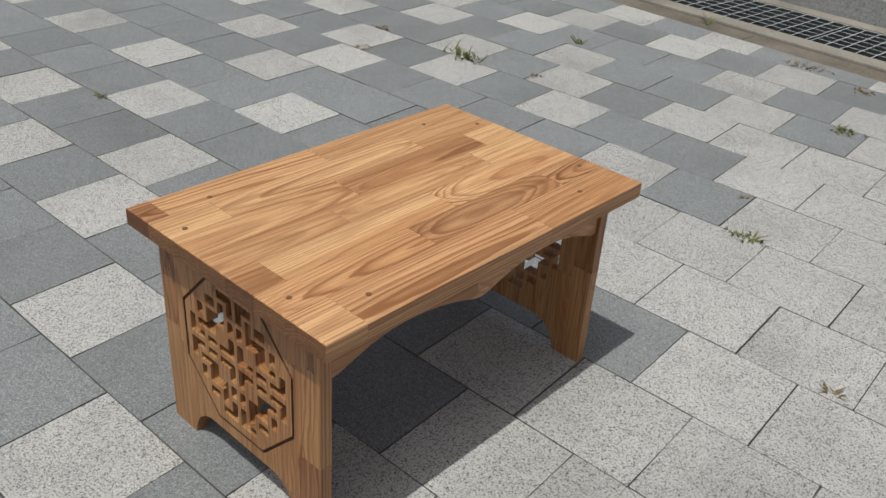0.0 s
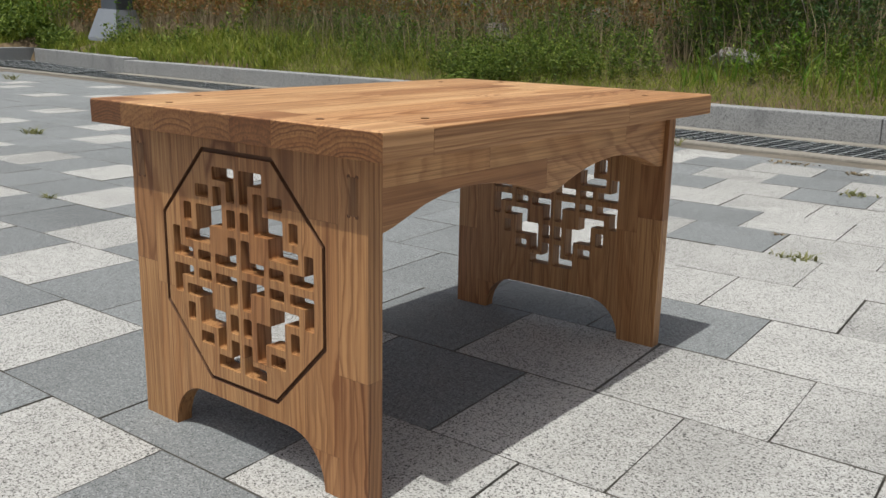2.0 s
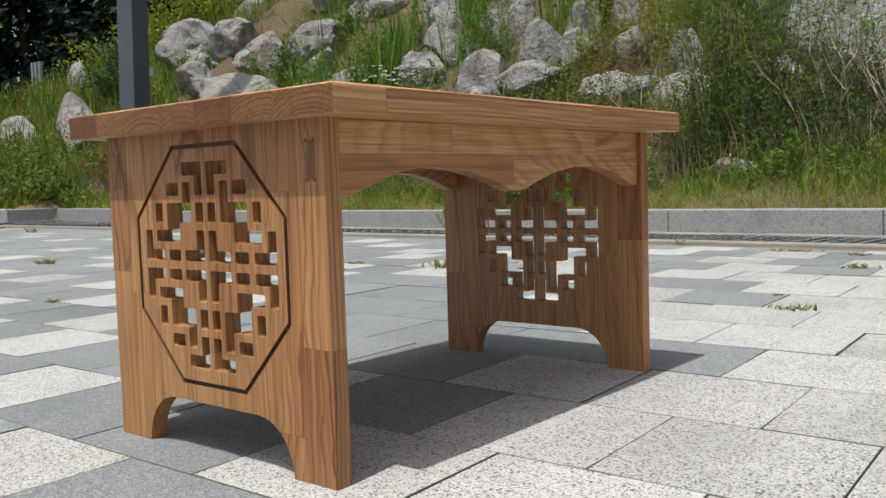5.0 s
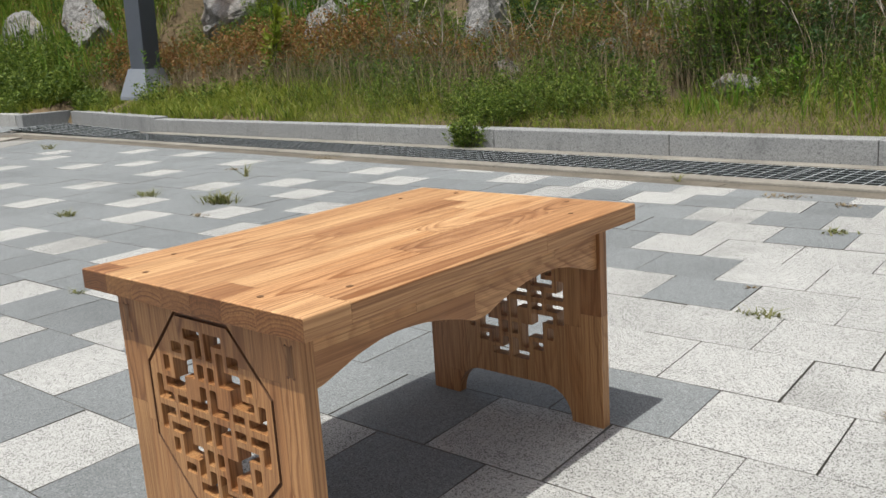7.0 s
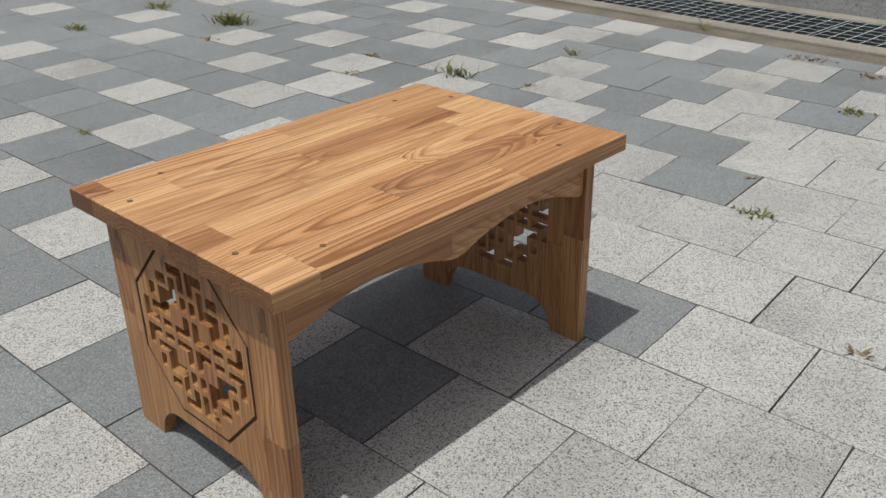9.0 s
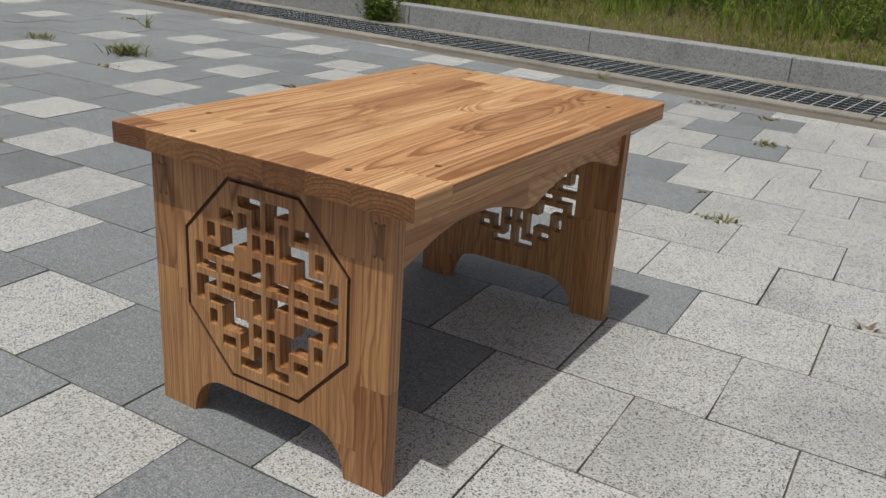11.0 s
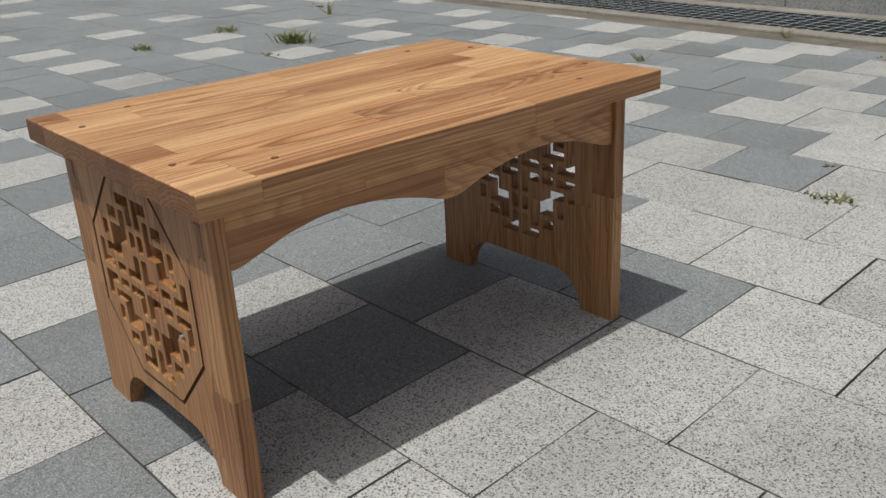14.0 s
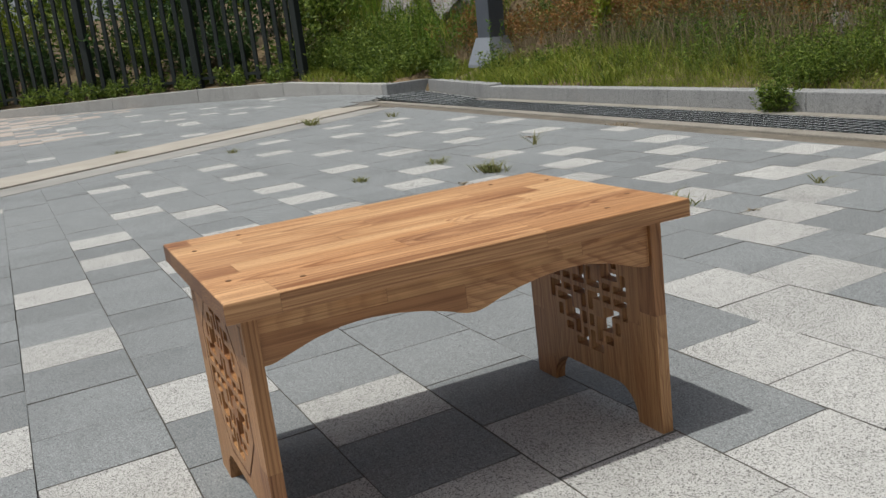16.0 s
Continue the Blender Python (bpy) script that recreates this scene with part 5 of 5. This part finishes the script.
bush_at("dark_shrub", 5.75, 2.3, 0.32, 0.42, 900, 0.045, DEEP, "dark green shrub between boulders", "shrub")
bush_at("lime_shrub", 1.75, 2.2, 0.30, 0.45, 1000, 0.036, LIME, "yellow-green bush on the rocks", "shrub")
bush_at("vine_sapling", 4.14, 0.82, 0.13, 0.62, 300, 0.065, LIME, "leafy young sapling with broad pale leaves", "sapling")
for u, v, h, s in ((4.75, 1.75, 0.7, 0.05), (4.6, 1.6, 0.6, 0.05), (3.95, 1.70, 0.75, 0.05), (3.85, 1.85, 0.8, 0.05), (3.5, 1.7, 0.35, 0.045), (3.1, 1.75, 0.4, 0.045), (2.75, 2.2, 0.6, 0.045), (5.6, 2.2, 0.6, 0.05), (7.4, 0.9, 0.4, 0.05),
                   (6.0, 0.75, 0.40, 0.045), (1.75, 1.0, 0.28, 0.036), (-0.9, 0.65, 0.22, 0.045), (-0.3, 0.55, 0.22, 0.045), (0.5, 0.65, 0.24, 0.036), (2.9, 0.75, 0.25, 0.036), (8.3, 1.2, 0.5, 0.06), (2.3, 0.7, 0.26, 0.036), (1.1, 0.85, 0.28, 0.036),
                   (0.95, 2.1, 0.6, 0.045), (-0.6, 2.0, 0.7, 0.045), (3.2, 2.4, 0.7, 0.045), (2.1, 2.5, 0.7, 0.045), (1.9, 2.3, 0.6, 0.04), (3.7, 2.3, 0.8, 0.05), (5.2, 2.6, 0.8, 0.055), (-0.75, 1.9, 0.8, 0.045), (6.5, 2.4, 0.5, 0.05), (7.6, 2.2, 0.5, 0.055)):
    tall_weed(u, v, h, s)


def daisies(u, v, n, spread):
    x, y = kerb_xy(u, v)
    ob = tagged(empty("daisy_clump", (x, y, bank_z(x, y) - 0.02)), "clump of white daisy flowers on thin stalks", "flowers")
    lines, at, way = [], [], []
    for _ in range(n):
        b = np.array((RS.normal(0, spread), RS.normal(0, spread * 0.6), 0.0))
        t = b + (RS.normal(0, 0.05), RS.normal(0, 0.05), RS.uniform(0.25, 0.5))
        lines.append([b, (b + t) / 2, t])
        for a in np.linspace(0, 6.28, 8)[:-1]:
            at.append(t)
            way.append((math.cos(a), math.sin(a) - 0.3, 0.35))
    tagged(mesh("stalk_growth", *stem_mesh(lines, 0.0025), BARK, ob), kind="stuff")
    tagged(mesh("bloom_growth", *leaves(at, way, 0.022, 0.6), PETAL, ob), kind="stuff")


daisies(3.35, 1.65, 46, 0.20)
daisies(3.0, 1.5, 20, 0.14)
daisies(3.75, 1.35, 14, 0.12)
daisies(-0.5, 1.3, 12, 0.13)

# beyond the fence and at the head of the bank
hedge = random.Random(8)
HEDGE_LINE = [Vector(p[:2]) for p in FAR_KERB[2:]]
for row, (off, high) in enumerate(((0.75, 1.0), (1.5, 1.7), (2.6, 2.4))):
    for p, q in zip(HEDGE_LINE, HEDGE_LINE[1:]):
        n = max(1, round((q - p).length / 0.8))
        for i in range(n):
            w = (q - p).normalized()
            at = p.lerp(q, (i + hedge.uniform(0.2, 0.8)) / n) + Vector((w.y, -w.x)) * off
            mt = (DEEP, DEEP, LIME, HERB)[hedge.randrange(4)] if row else (DEEP, HERB, DEEP)[hedge.randrange(3)]
            bush("hedge_shrub", at.x, at.y, max(0.15, bank_z(at.x, at.y)) - 0.05, 0.55 + 0.2 * row, high * hedge.uniform(0.75, 1.2), 1300, 0.075 + 0.015 * row, mt,
                 "leafy shrub growing behind the dark fence", "shrub", group="shrubs behind the fence")


for p, q in zip(FAR_KERB[2:], FAR_KERB[3:]):
    for k in (0.2, 0.7):
        a, b = Vector(p[:2]), Vector(q[:2])
        w = (b - a).normalized()
        at = a.lerp(b, k) + Vector((w.y, -w.x)) * 0.42 - KERB_AT
        herb_patch(at.dot(KERB_ALONG), at.dot(KERB_OUT), 0.40, 0.22, 0.22, 60, 0.045, HERB, 0.4, "weed_patch", "low green weeds at the foot of the fence")


def conifer(x, y, z, high, wide):
    ob = tagged(empty("conifer", (x, y, z)), "dark distant conifer on the hill", "tree", "far conifers")
    mesh("trunk", *stem_mesh([[(0, 0, -1), (0, 0, high * 0.5), (0, 0, high)]], 0.22), BARK, ob)
    n = 7000
    k = RS.uniform(0, 1, n) ** 0.8
    a = RS.uniform(0, 6.28, n)
    r = wide * (1 - k) ** 0.8 * RS.uniform(0.35, 1.0, n) * (1 + 0.3 * np.sin(a * 5 + k * 31))
    at = np.stack([r * np.cos(a), r * np.sin(a), high * (0.02 + 0.98 * k)], 1)
    way = np.stack([np.cos(a), np.sin(a), -0.35 + RS.normal(0, 0.3, n)], 1)
    tagged(mesh("crown", *leaves(at, way, 0.50, 0.4), FOREST, ob), kind="stuff")


for k in range(11):
    conifer(-40 + k * 2.2 + RS.uniform(-0.6, 0.6), 10 + k * 1.5 + RS.uniform(-1, 1), 2.2, RS.uniform(9, 12), RS.uniform(2.2, 3.0))
for k in range(10):
    conifer(-34 + k * 4.6, 22 + RS.uniform(-1, 2), 6, RS.uniform(7, 9), 2.6)


def mast():
    """A distant mast with a cluster of rods and a box."""
    x, y = -24.6, 12.8
    z = max(0.2, bank_z(x, y)) - 0.05
    top = 3.97 - z
    ob = tagged(empty("antenna_mast", (x, y, z)), "thin grey mast with upright rods before the far woods", "mast")
    part("pole", box((-0.09, -0.09, 0.0), (0.09, 0.09, top - 0.8), 0.02), POST_BASE, ob)
    part("equipment_box", box((-0.26, -0.2, top - 1.35), (0.26, 0.2, top - 0.95), 0.03), POST_BASE, ob)
    part("bracket", box((-0.26, -0.06, top - 0.86), (0.26, 0.06, top - 0.78), 0.01), POST_BASE, ob)
    for k in (-0.2, 0.0, 0.2):
        part("rod", box((k - 0.045, -0.045, top - 0.8), (k + 0.045, 0.045, top), 0.01), POST_BASE, ob)


mast()


# ---- weeds in the joints ----
def joint_weed(x, y, high, spread, n, wide=0.003, label="small tuft of grass growing in a paving joint", material=WEED):
    ob = tagged(empty("joint_weed", (x, y, 0.0)), label, "weed", "weeds in the paving joints")
    roots = np.stack([RS.normal(0, spread * 0.35, n), RS.normal(0, spread * 0.2, n), np.full(n, -0.006)], 1)
    tagged(mesh("blade_growth", *blades(roots, high, wide, 1.6), material, ob), kind="stuff")


for x, y, h, s, n, w in ((-0.508, 1.67, 0.022, 0.050, 45, 0.0028), (-2.835, 2.105, 0.060, 0.10, 120, 0.0032), (-1.672, 2.093, 0.042, 0.09, 55, 0.003), (-1.382, 3.131, 0.055, 0.03, 9, 0.003), (-0.596, 2.462, 0.025, 0.05, 26, 0.004),
                         (-3.358, 2.647, 0.10, 0.03, 12, 0.003), (-3.205, 1.667, 0.035, 0.06, 40, 0.003), (-2.034, 1.065, 0.02, 0.03, 26, 0.0025), (-3.327, 2.098, 0.035, 0.10, 60, 0.003), (-1.518, 2.512, 0.06, 0.02, 7, 0.003),
                         (-6.55, 2.56, 0.08, 0.14, 40, 0.005), (-5.36, 1.625, 0.045, 0.06, 24, 0.004), (-6.63, 1.08, 0.05, 0.10, 30, 0.004), (-6.16, 3.10, 0.06, 0.08, 20, 0.004)):
    joint_weed(x, y, h, s, n, w)
for x, y, s, n in ((-2.666, 1.89, 0.07, 40), (-2.034, 2.098, 0.05, 40), (-1.929, 1.898, 0.06, 30), (-0.913, 2.942, 0.10, 70), (-0.688, 2.848, 0.05, 40), (-0.167, 1.29, 0.02, 12), (-0.591, 1.852, 0.012, 14), (-3.65, 2.795, 0.08, 36), (-1.419, 2.138, 0.02, 18),
                   (-3.51, 3.27, 0.16, 60), (-7.2, 2.0, 0.12, 40), (-7.9, 1.6, 0.15, 40), (-8.9, 2.4, 0.16, 40), (-9.6, 2.9, 0.14, 36)):
    joint_weed(x, y, 0.016, s, n, 0.004, "flat brownish weed creeping along a paving joint", STRAW)
